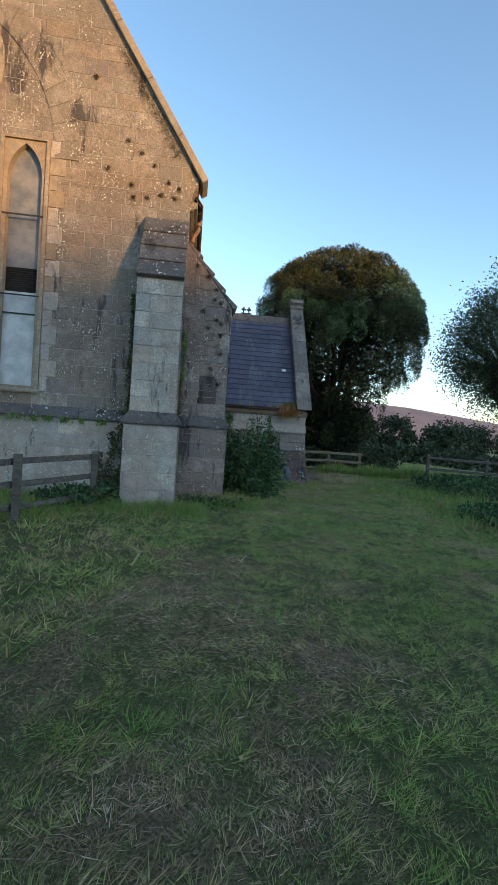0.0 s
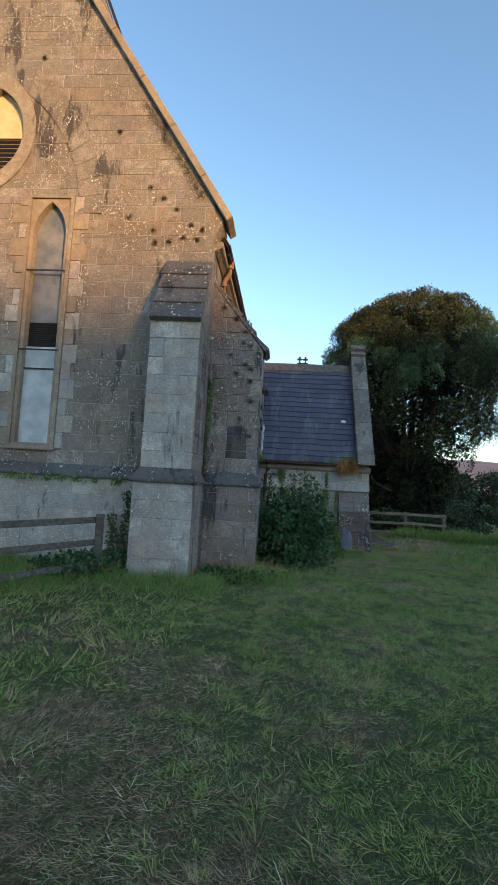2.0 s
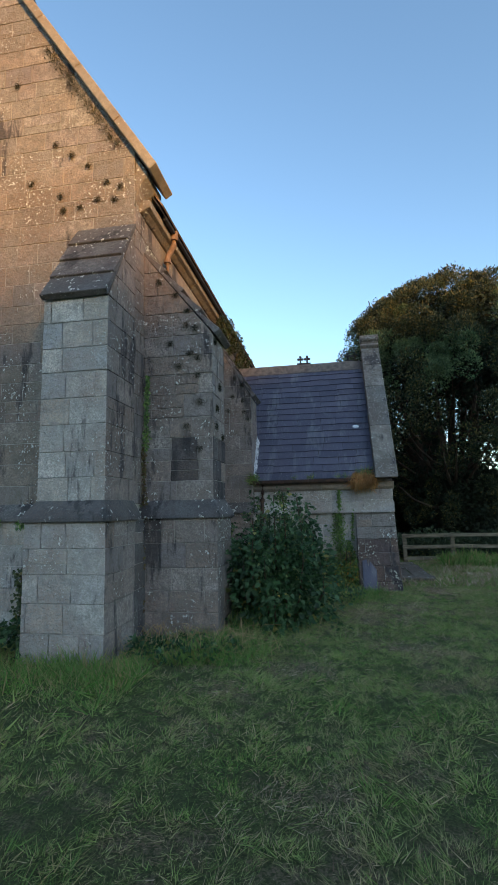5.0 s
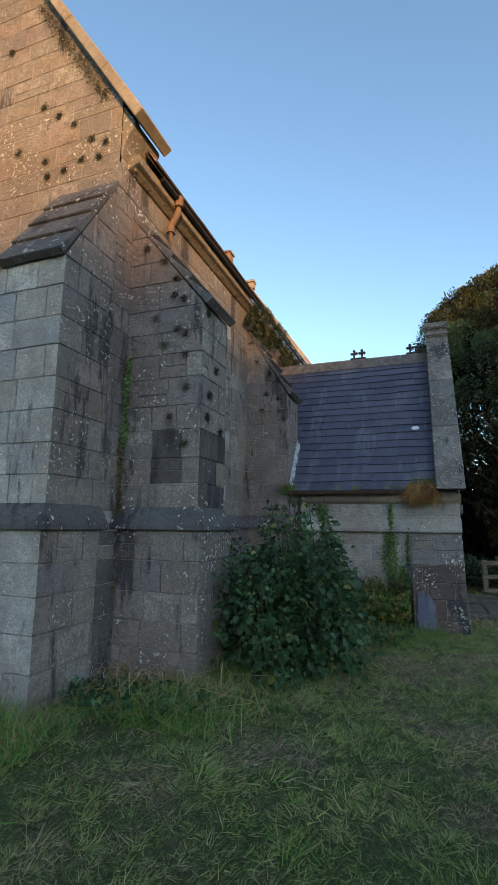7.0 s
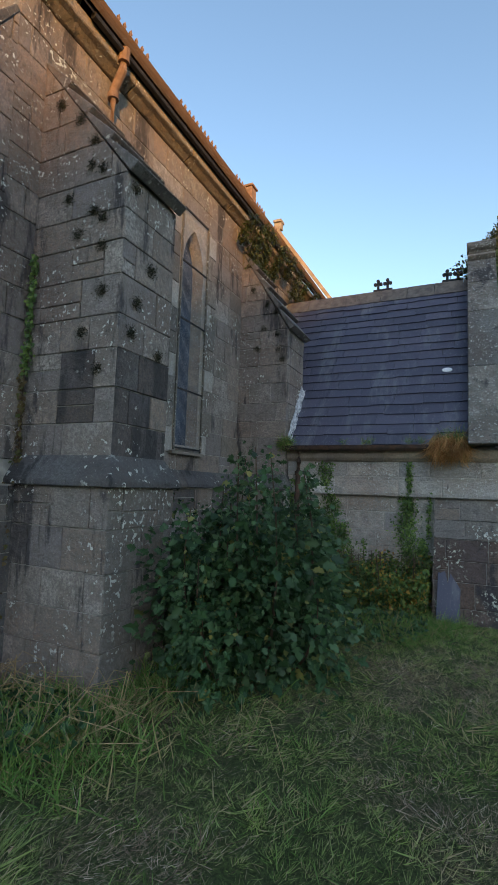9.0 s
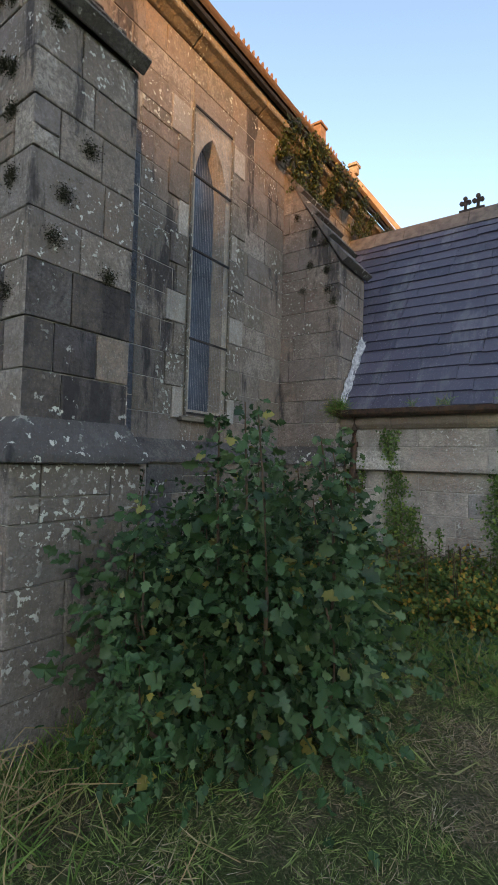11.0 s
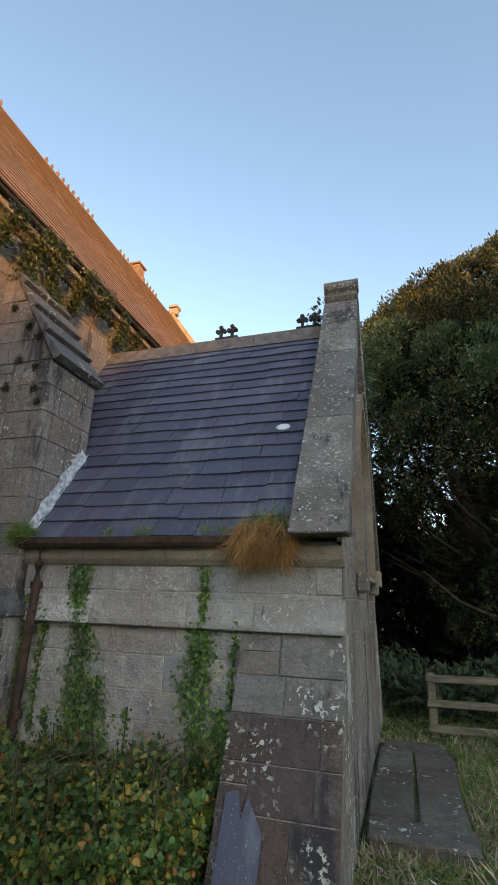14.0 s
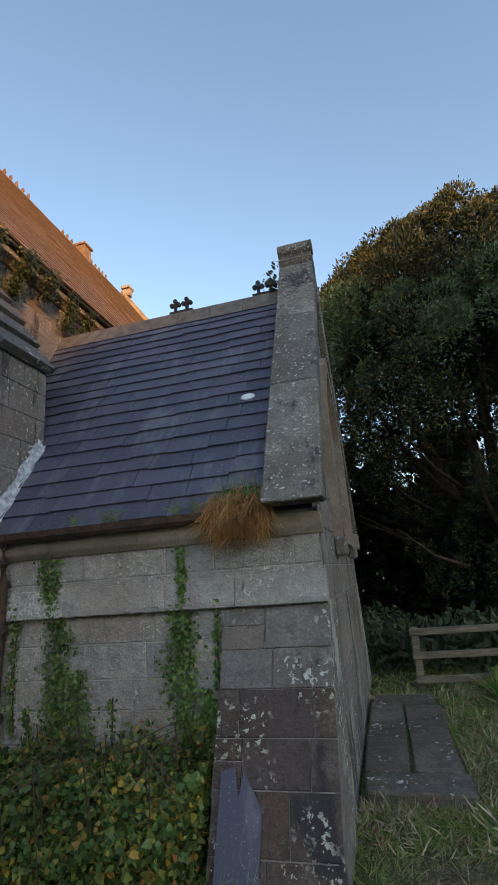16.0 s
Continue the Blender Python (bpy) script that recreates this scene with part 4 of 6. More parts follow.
def vestry_walls():
    back = 2 * VRIDGE_Y - FRONT
    bm = bmesh.new()
    block(bm, SOUTH, EASTX, FRONT, FRONT + 0.5, 0, 2.5)
    block(bm, SOUTH, EASTX, back - 0.5, back, 0, 2.5)
    prism(bm, [(FRONT + 0.5, 0), (back - 0.5, 0), (back - 0.5, 2.9), (VRIDGE_Y, 5.3), (FRONT + 0.5, 2.9)], "x", EASTX - 0.45, EASTX)
    wall = part("wall", bm, M_MORTAR, vestry)
    rows = courses(1.90, 2.32, 0.21, 61)
    ashlar(wall, M_PALE, (0, FRONT - 0.03, 0), (1, 0, 0), (0, -1, 0), [rect(0.57, EASTX, 1.94, 2.32)], rows, (0.35, 0.85), 62, 0.010)
    ashlar(wall, M_PALE, (0, FRONT, 0), (1, 0, 0), (0, -1, 0), [rect(0.57, 2.66, 0.2, 1.84)], courses(0.2, 1.84, 0.24, 63), (0.22, 0.62), 64, 0.010)
    ashlar(wall, M_ASHLAR, (EASTX, 0, 0), (0, 1, 0), (1, 0, 0), [rect(FRONT, back, 0.2, 2.5), [(FRONT, 2.5), (back, 2.5), (VRIDGE_Y, 5.35)]], courses(0.2, 5.35, 0.27, 65), (0.3, 0.7), 66, 0.008)
    bm = bmesh.new()
    block(bm, 0.57, EASTX, FRONT - 0.032, FRONT, 1.85, 2.33)
    part("upper_wall", bm, M_MORTAR, wall)
    for x0, x1 in ((0.57, 1.32), (1.324, 2.2), (2.204, 2.75), (2.754, 3.43)):
        bm = bmesh.new()
        prism(bm, [(FRONT + 0.02, 1.84), (FRONT - 0.085, 1.84), (FRONT - 0.085, 1.885), (FRONT - 0.042, 2.06), (FRONT + 0.02, 2.06)], "x", x0, x1)
        part("string_course", bevelled(bm, 0.006), M_PALE, wall)
    for x0, x1 in ((0.50, 1.2), (1.204, 2.0), (2.004, 2.8), (2.804, 3.44)):
        bm = bmesh.new()
        prism(bm, [(FRONT + 0.02, 2.31), (FRONT - 0.06, 2.31), (FRONT - 0.10, 2.36), (FRONT - 0.12, 2.46), (FRONT + 0.02, 2.46)], "x", x0, x1)
        part("cornice_stone", bevelled(bm, 0.006), M_DRESSED, wall)
    # battered corner piers
    for sgn, y_top in ((1, FRONT), (-1, back)):
        yf = lambda z: y_top - sgn * 0.02 - sgn * max(0, (1.84 - z)) * 0.46
        bm = bmesh.new()
        prism(bm, [(y_top + sgn * 0.3, 0.1), (yf(0.1) + sgn * 0.012, 0.1), (yf(1.83) + sgn * 0.012, 1.83), (y_top + sgn * 0.3, 1.83)], "x", 2.67, EASTX + 0.008)
        pier = part("pier", bm, M_MORTAR, wall)
        if sgn == 1:
            vv = Vector((0, yf(0.1) - yf(1.83), 0.1 - 1.83)) * -1
            L = vv.length
            vv.normalize()
            nn = Vector((0, -vv.z, vv.y))
            ashlar(wall, M_LICHEN, (0, yf(0.1), 0.1), (1, 0, 0), nn, [rect(2.665, EASTX + 0.01, 1.36, L)], courses(1.36, L, 0.26, 67), (0.3, 0.6), 68, 0.006, v=vv)
            ashlar(wall, M_STAINED, (0, yf(0.1), 0.1), (1, 0, 0), nn, [rect(2.665, EASTX + 0.01, 0, 1.36)], courses(0, 1.36, 0.25, 72), (0.3, 0.6), 73, 0.006, v=vv)
            ashlar(wall, M_LICHEN, (EASTX + 0.008, 0, 0), (0, 1, 0), (1, 0, 0), [[(yf(0.1), 0.1), (FRONT + 0.02, 0.1), (FRONT + 0.02, 1.83), (yf(1.83), 1.83)]], courses(0.1, 1.83, 0.25, 69), (0.3, 0.6), 70, 0.006)
            ashlar(wall, M_LICHEN, (2.668, 0, 0), (0, 1, 0), (-1, 0, 0), [[(yf(0.1), 0.1), (FRONT + 0.02, 0.1), (FRONT + 0.02, 1.83), (yf(1.83), 1.83)]], courses(0.1, 1.83, 0.25, 69), (0.3, 0.6), 71, 0.006)


vestry_walls()


def east_window():
    """Pointed window of the vestry's gable, with a hood mould on two label stops."""
    hood = pierced(lancet(VRIDGE_Y, 0.92, 2.34, 3.1, 4.55), lancet(VRIDGE_Y, 0.78, 2.30, 3.1, 4.36), (EASTX + 0.09, 0, 0), (0, 1, 0), (1, 0, 0), 0.085, M_DRESSED, "hood_mould", vestry, "pointed stone hood mould over the gable window")
    for y in (VRIDGE_Y - 0.85, VRIDGE_Y + 0.85):
        bm = bmesh.new()
        block(bm, EASTX + 0.006, EASTX + 0.12, y - 0.11, y + 0.11, 2.16, 2.338)
        part("label_stop", bevelled(bm, 0.02), M_COPING, hood)


east_window()


def vestry_roof():
    y0, z0 = FRONT - 0.10, 2.53
    run, rise = VRIDGE_Y - y0, VRIDGE_Z - z0
    length = math.hypot(run, rise)
    bm = bmesh.new()
    back = 2 * VRIDGE_Y - y0
    prism(bm, [(y0, z0 - 0.05), (y0, z0 - 0.012), (VRIDGE_Y, VRIDGE_Z - 0.012), (back, z0 - 0.012), (back, z0 - 0.05), (VRIDGE_Y, VRIDGE_Z - 0.16)], "x", SOUTH, 3.10)
    roof = part("roof", bm, M_BLACK, vestry)
    d = Vector((0, run, rise)) / length
    nrm = Vector((0, -rise, run)) / length
    rng = random.Random(77)
    widths = (0.34, 0.40, 0.46, 0.52)
    rows = 19
    step = length / rows
    meshes = {}
    for w in widths:
        bm = bmesh.new()
        prism(bm, [(0.002, 0.0), (w - 0.002, 0.0), (w - 0.004, step + 0.05), (0.003, step + 0.05)], "z", 0.0, 0.014)
        me = bpy.data.meshes.new("slate")
        bmesh.ops.recalc_face_normals(bm, faces=bm.faces)
        bm.to_mesh(me)
        bm.free()
        me.materials.append(M_SLATE)
        meshes[w] = me
    tilt = math.atan2(0.019, step)
    for r in range(rows):
        s = step * r
        y = y0 + d.y * s
        x = (0.60 if y < 13.68 else SOUTH) - rng.uniform(0.0, 0.12)
        if y < 13.68:
            x = 0.58 + 0.04 * rng.random()
        while x < 3.08:
            w = rng.choice(widths)
            if x + w > 3.40:
                w = 0.34
            p = Vector((x, y0, z0)) + d * (s + rng.uniform(-0.013, 0.013)) + nrm * rng.uniform(0.016, 0.021)
            ob = attach(new("slate", meshes[w]), roof)
            m = Matrix((Vector((1, 0, 0)), d, nrm)).transposed().to_4x4()
            m.translation = p
            ob.matrix_basis = m @ Matrix.Rotation(-tilt, 4, "X") @ Matrix.Rotation(rng.uniform(-0.014, 0.014), 4, "Z")
            ob.matrix_parent_inverse = Matrix()
            x += w
    # ridge: dark clay tiles and two surviving lengths of cresting
    x = SOUTH
    while x < 3.05:
        x1 = min(x + 0.46, 3.07)
        bm = bmesh.new()
        prism(bm, [(VRIDGE_Y - 0.17, VRIDGE_Z - 0.19), (VRIDGE_Y - 0.03, VRIDGE_Z + 0.07), (VRIDGE_Y + 0.03, VRIDGE_Z + 0.07), (VRIDGE_Y + 0.17, VRIDGE_Z - 0.19), (VRIDGE_Y + 0.14, VRIDGE_Z - 0.19), (VRIDGE_Y, VRIDGE_Z + 0.03), (VRIDGE_Y - 0.14, VRIDGE_Z - 0.19)], "x", x + 0.003, x1 - 0.003)
        part("ridge_tile", bm, M_TERRA, roof)
        x = x1
    for cx, n in ((1.47, 2), (2.66, 2)):
        bm = bmesh.new()
        block(bm, cx, cx + 0.17 * n, VRIDGE_Y - 0.02, VRIDGE_Y + 0.02, VRIDGE_Z + 0.05, VRIDGE_Z + 0.11)
        for i in range(n):
            c = cx + 0.085 + 0.17 * i
            block(bm, c - 0.02, c + 0.02, VRIDGE_Y - 0.018, VRIDGE_Y + 0.018, VRIDGE_Z + 0.11, VRIDGE_Z + 0.25)
            for dx, dz in ((0, 0.27), (-0.05, 0.21), (0.05, 0.21), (0, 0.2)):
                pts = [(c + dx + 0.032 * math.cos(k * math.pi / 4), VRIDGE_Z + dz + 0.032 * math.sin(k * math.pi / 4)) for k in range(8)]
                prism(bm, pts, "y", VRIDGE_Y - 0.019, VRIDGE_Y + 0.019)
        part("cresting", bm, M_BLACK, roof, "iron cresting of small crosses")
    # gable coping in slabs
    foot = Vector((0, 12.78, 2.52))
    c0 = Vector((0, VRIDGE_Y, 6.05))
    L = (c0 - foot).length
    dd = (c0 - foot).normalized()
    nn = Vector((0, -dd.z, dd.y))
    cuts = [0, 0.33, 0.62, 0.80, 1.0]
    for sgn in (1, -1):
        flip = lambda y: y if sgn == 1 else 2 * VRIDGE_Y - y
        for i in range(4):
            bm = bmesh.new()
            pr = []
            for s, h in ((cuts[i] * L + 0.003, 0.0), (cuts[i + 1] * L - 0.003, 0.0), (cuts[i + 1] * L - 0.003, -0.22), (cuts[i] * L + 0.003, -0.22)):
                p = foot + dd * s + nn * h
                pr.append((flip(p.y), p.z))
            if i == 0:
                pr[-1] = (flip(13.05), 2.52)
            bm2 = prism(bm, pr, "x", 3.07, 3.50)
            part("coping_stone", bevelled(bm2, 0.012), M_COPING, vestry)
        if sgn == 1:
            continue
        bm = bmesh.new()
        block(bm, 3.12, 3.52, min(flip(12.95), flip(13.4)), max(flip(12.95), flip(13.4)), 2.30, 2.515)
        part("kneeler", bevelled(bm, 0.012), M_DRESSED, vestry)
    v, f = tube([(3.06, VRIDGE_Y - 0.02, 6.13), (3.51, VRIDGE_Y - 0.02, 6.13)], 0.10, 12)
    mesh_part("roll", v, f, M_COPING, vestry, "rounded stone roll at the gable point")
    bm = bmesh.new()
    block(bm, 3.08, 3.49, VRIDGE_Y - 0.07, VRIDGE_Y + 0.2, 5.75, 6.10)
    part("apex_stone", bevelled(bm, 0.01), M_COPING, vestry)
    # gutter and downpipe
    gy, gz = FRONT - 0.155, 2.50
    prof = [(gy - 0.06, gz + 0.03), (gy - 0.055, gz - 0.02), (gy - 0.03, gz - 0.05), (gy + 0.03, gz - 0.05), (gy + 0.055, gz - 0.02), (gy + 0.06, gz + 0.03), (gy + 0.05, gz + 0.03), (gy, gz - 0.03), (gy - 0.05, gz + 0.03)]
    for a, b in ((0.55, 1.75), (1.754, 2.9)):
        bm = bmesh.new()
        prism(bm, prof, "x", a, b)
        part("gutter", bm, M_IRON, vestry, "rusty cast-iron gutter")
    v, f = joined([tube([(0.80, gy, gz - 0.03), (0.80, gy + 0.01, 2.30), (0.78, FRONT - 0.11, 2.15), (0.76, FRONT - 0.11, 1.0), (0.74, FRONT - 0.11, 0.3)], 0.038, 10)]
                  + [tube([(0.78, FRONT - 0.11, z), (0.78, FRONT - 0.11, z + 0.06)], 0.052, 10) for z in (2.1, 1.75, 1.1)])
    mesh_part("downpipe", v, f, M_IRON, vestry, "rusty iron downpipe")
    # crumpled lead flashing against the nave buttress
    rng2 = random.Random(4)
    verts, faces = [], []
    k = 26
    for i in range(k + 1):
        s = length * (0.02 + 0.30 * i / k)
        p = Vector((0.60, y0, z0)) + d * s + nrm * 0.03
        j = rng2.uniform(-0.012, 0.014)
        verts += [p + nrm * (0.09 + 1.5 * j) + Vector((0.015, 0, 0)), p + Vector((0.02, 0, 0)) + nrm * j, p + Vector((0.055 + j, 0, 0)) + nrm * 0.005]
    for i in range(k):
        for c in (0, 1):
            a = i * 3 + c
            faces.append((a, a + 1, a + 4, a + 3))
    fl = mesh_part("flashing", verts, faces, M_OLD_LEAD, vestry, "crumpled lead flashing", smooth=True)
    so = fl.modifiers.new("thickness", "SOLIDIFY")
    so.thickness = 0.006
    bm = bmesh.new()
    bmesh.ops.create_icosphere(bm, subdivisions=2, radius=1.0, matrix=Matrix.Translation(Vector((2.79, y0, z0)) + d * 1.42 + nrm * 0.03) @ Matrix((Vector((1, 0, 0)), d, nrm)).transposed().to_4x4() @ Matrix.Diagonal((0.075, 0.05, 0.016, 1)))
    part("lead_tack", bm, M_WHITE, vestry, "bright lead tack on the slates")


vestry_roof()


def bellcote():
    bm = bmesh.new()
    right = [(-2.15, 9.95), (-2.36, 10.34), (-2.77, 11.32), (-3.15, 12.25), (-3.3, 13.4)]
    prism(bm, right + [(2 * MID - a, b) for a, b in right[::-1]], "y", WEST + 0.27, WEST + 0.75)
    part("bellcote", bevelled(bm, 0.02), M_GABLE, church, "stone bellcote base on the gable")
    bm = bmesh.new()
    prism(bm, [(-2.34, 10.34), (-2.75, 11.33), (-3.13, 12.26), (-3.08, 12.28), (-2.70, 11.35), (-2.29, 10.34)], "y", WEST + 0.24, WEST + 0.78)
    part("bellcote_flashing", bm, M_BLACK, church, "dark lead edge")


bellcote()


# ---- loose slate and paving ----
def leaning_slate():
    bm = bmesh.new()
    prism(bm, [(0.0, 0.0), (0.25, 0.0), (0.27, 0.42), (0.16, 0.60), (0.13, 0.48), (0.10, 0.62), (0.02, 0.60)], "y", 0.0, 0.014)
    ob = part("loose_slate", bevelled(bm, 0.002), M_SLATE)
    ob.matrix_world = pose(2.715, 12.43, 0.40, -24.7, 0, 2)
    tagged(ob, "broken blue roofing slate leaning on the stone pier", "slate")


leaning_slate()


def paving():
    base = mesh_part("pavement", [(3.44, 13.62, 0.475), (4.22, 13.6, 0.475), (4.22, 16.2, 0.485), (3.44, 16.2, 0.485)], [(0, 1, 2, 3)], M_SOIL)
    tagged(base, "short path of worn stone slabs beside the vestry", "path", kind="structure")
    for x0, x1, y0, y1, z in ((3.46, 4.24, 13.62, 13.98, 0.50), (3.46, 3.815, 14.02, 15.0, 0.505), (3.46, 3.805, 15.03, 15.95, 0.51), (3.825, 4.22, 14.01, 15.93, 0.492), (3.50, 4.18, 15.98, 16.3, 0.515)):
        bm = bmesh.new()
        r = random.Random(x0 * 7 + y0)
        j = lambda: r.uniform(-0.015, 0.015)
        prism(bm, [(x0 + j(), y0 + j()), (x1 + j(), y0 + j()), (x1 + j(), y1 + j()), (x0 + j(), y1 + j())], "z", 0.30, z)
        part("slab", bevelled(bm, 0.014, 2), M_PAVE, base)


paving()


# ---- fences ----
def rail_fence(points, rails, top, mat, label, rail_h=0.09, post_w=0.05):
    x, y = points[0]
    f = thing("rail_fence", (x, y, ground_height(x, y)), label, "fence", "timber churchyard fences")
    rng = random.Random(len(points) + int(x * 10))
    for px, py in points:
        g = ground_height(px, py)
        bm = bmesh.new()
        block(bm, px - post_w, px + post_w, py - post_w, py + post_w, g - 0.2, g + top + rng.uniform(0.0, 0.05))
        part("post", bevelled(bm, 0.008), mat, f)
    for (ax, ay), (bx, by) in zip(points, points[1:]):
        a, b = Vector((ax, ay, ground_height(ax, ay))), Vector((bx, by, ground_height(bx, by)))
        d = (b - a)
        d.z = 0
        L = d.length
        d.normalize()
        side = Vector((d.y, -d.x, 0))
        for h in rails:
            o0, o1 = a + Vector((0, 0, h + rng.uniform(-0.015, 0.015))), b + Vector((0, 0, h + rng.uniform(-0.015, 0.015)))
            bm = bmesh.new()
            vs = []
            for p, e in ((o0, -0.07), (o1, 0.07)):
                for q, z in ((0.052, -rail_h / 2), (0.086, -rail_h / 2), (0.086, rail_h / 2), (0.052, rail_h / 2)):
                    vs.append(bm.verts.new(p + d * e + side * q + Vector((0, 0, z))))
            bm.faces.new(vs[0:4])
            bm.faces.new(vs[4:8][::-1])
            for k in range(4):
                bm.faces.new((vs[k], vs[4 + k], vs[4 + (k + 1) % 4], vs[(k + 1) % 4]))
            part("rail", bevelled(bm, 0.006), mat, f)
    return f


rail_fence([(-1.50, 7.80), (-2.25, 6.30), (-3.0, 4.80)], (0.18, 0.50, 0.82), 0.90, M_OLDWOOD, "old grey timber post and rail fence ending at the church")
rail_fence([(4.10, 17.0), (5.35, 17.05), (6.60, 17.1)], (0.12, 0.42, 0.72), 0.74, M_WOOD, "weathered timber three-rail fence under the yew")
rail_fence([(8.6, 15.6), (10.4, 14.9), (12.2, 14.2)], (0.45, 0.85), 0.95, M_OLDWOOD, "dark overgrown timber fence at the churchyard edge")


# ---- plants ----
def ball(rs, n):
    d = rs.normal(size=(n, 3))
    return d / np.linalg.norm(d, axis=1, keepdims=True)


def yew():
    cx, cy = 6.45, 21.0
    g = ground_height(cx, cy)
    tree = thing("yew_tree", (cx, cy, g), "large dark yew with sunlit top behind the fence", "tree")
    rng, rs = random.Random(8), np.random.RandomState(8)
    stems = []
    for i in range(9):
        w = 2 * math.pi * i / 9 + rng.uniform(-0.3, 0.3)
        r0, r1 = rng.uniform(0.1, 0.5), rng.uniform(1.0, 3.0)
        top = rng.uniform(5.5, 8.8)
        pts = [(cx + math.cos(w) * (r0 + (r1 - r0) * t ** 1.4) + rng.uniform(-0.1, 0.1), cy + math.sin(w) * (r0 + (r1 - r0) * t ** 1.4), g - 0.1 + top * t) for t in (0, 0.15, 0.3, 0.5, 0.75, 1)]
        stems.append(tube(pts, 0.1, 7, [0.34, 0.26, 0.20, 0.14, 0.08, 0.03]))
    v, f = joined(stems)
    mesh_part("trunk", v, f, M_BARK, tree, "many-stemmed dark trunk", smooth=True)
    limbs = []
    for i in range(60):
        w, z0 = rng.uniform(0, 2 * math.pi), rng.uniform(1.2, 6)
        r0, r1 = rng.uniform(0.3, 1.0), rng.uniform(2.4, 3.7)
        pts = [(cx + math.cos(w) * (r0 + (r1 - r0) * t), cy + math.sin(w) * (r0 + (r1 - r0) * t), g + z0 + 0.9 * t * t + rng.uniform(-0.1, 0.1)) for t in (0, 0.35, 0.7, 1)]
        limbs.append(tube(pts, 0.05, 5, [0.08, 0.055, 0.035, 0.012]))
    for v, f in limbs:
        mesh_part("limb", v, f, M_BARK, tree)

    def radius(z):
        h = z - g
        if h < 2.4:
            return 1.3 + 0.3 * h
        if h < 4.4:
            return 2.02 + 1.73 * (h - 2.4) / 2.0
        if h < 5.9:
            return 3.75
        return 3.75 * math.sqrt(max(0.0, 1 - (max(0.0, h - 5.9) / 3.45) ** 2.1))

    # the crown: rounded lobes of short sprays, packed into a lumpy dome above, thin and dark below
    lobes = []
    for i in range(760):
        h = rng.uniform(3.6, 9.25) if i < 640 else rng.uniform(1.0, 4.0)
        w = rng.uniform(0, 2 * math.pi)
        lump = 1 + 0.15 * noise.noise(Vector((math.cos(w) * 1.7, math.sin(w) * 1.7, h * 0.5)))
        r = radius(g + h) * lump * (1 - 0.30 * rng.random() ** 1.6)
        if 2.2 < h < 5.6 and noise.noise(Vector((math.cos(w) * 3.0, math.sin(w) * 3.0, h * 0.9))) > 0.16:
            continue
        lobes.append((w, r, h, rng.uniform(0.26, 0.50) * (0.8 if h < 4 else 1.0)))
    sets = {"crown": ([], [], []), "fresh_crown": ([], [], [])}
    for w, r, h, size in lobes:
        out = np.array([math.cos(w), math.sin(w), 0.0])
        rise = min(1.0, max(0.0, (h - 5.0) / 4.0))
        axis = out * (1.0 - 0.6 * rise) + np.array([0, 0, 0.35 + 0.9 * rise])
        axis /= np.linalg.norm(axis)
        c = np.array([cx + r * math.cos(w), cy + r * math.sin(w), g + h])
        n = 520 if h > 4 else 240
        u = ball(rs, n)
        u = u + axis * 0.55
        u /= np.linalg.norm(u, axis=1, keepdims=True)
        shell = rs.uniform(0.50, 1.0, (n, 1)) ** 0.6
        crest = rs.uniform(size=(n, 1)) < 0.10
        pos = c + u * size * shell * np.array([1.0, 1.0, 1.15]) + crest * np.array([0, 0, 1.0]) * rs.uniform(0.0, 0.16, (n, 1))
        # patches of lobes facing the walker get the needles with painted light
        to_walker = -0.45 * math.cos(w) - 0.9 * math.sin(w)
        sky_lit = 4.9 < h < 8.3 and to_walker > 0.15 and noise.noise(Vector((w * 1.6, h * 0.6, 4.0))) > 0.06
        P, D, S = sets["fresh_crown" if sky_lit else "crown"]
        P.append(pos)
        D.append(u + 0.5 * rs.normal(size=(n, 3)) + np.array([0, 0, 0.45]))
        S.append(rs.uniform(0.045, 0.10, n))
    for nm, mt, lab in (("crown", M_YEW, ""), ("fresh_crown", M_YEW_LIT, "paler fresh foliage")):
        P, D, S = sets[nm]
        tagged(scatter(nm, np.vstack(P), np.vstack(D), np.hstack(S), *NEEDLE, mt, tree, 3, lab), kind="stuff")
    # twigs deep inside the crown, their shade put into near-black needles
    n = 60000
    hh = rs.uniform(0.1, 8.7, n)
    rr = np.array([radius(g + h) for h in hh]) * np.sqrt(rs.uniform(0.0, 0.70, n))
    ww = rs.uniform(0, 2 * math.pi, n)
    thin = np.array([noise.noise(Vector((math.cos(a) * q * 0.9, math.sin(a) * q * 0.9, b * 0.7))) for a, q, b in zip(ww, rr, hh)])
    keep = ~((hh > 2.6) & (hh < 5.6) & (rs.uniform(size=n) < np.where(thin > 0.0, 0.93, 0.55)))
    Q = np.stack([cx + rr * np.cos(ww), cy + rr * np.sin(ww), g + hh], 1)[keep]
    tagged(scatter("inner_crown", Q, rs.normal(size=Q.shape), rs.uniform(0.10, 0.24, len(Q)), *NEEDLE, M_YEW_SHADE, tree, 4), kind="stuff")


yew()


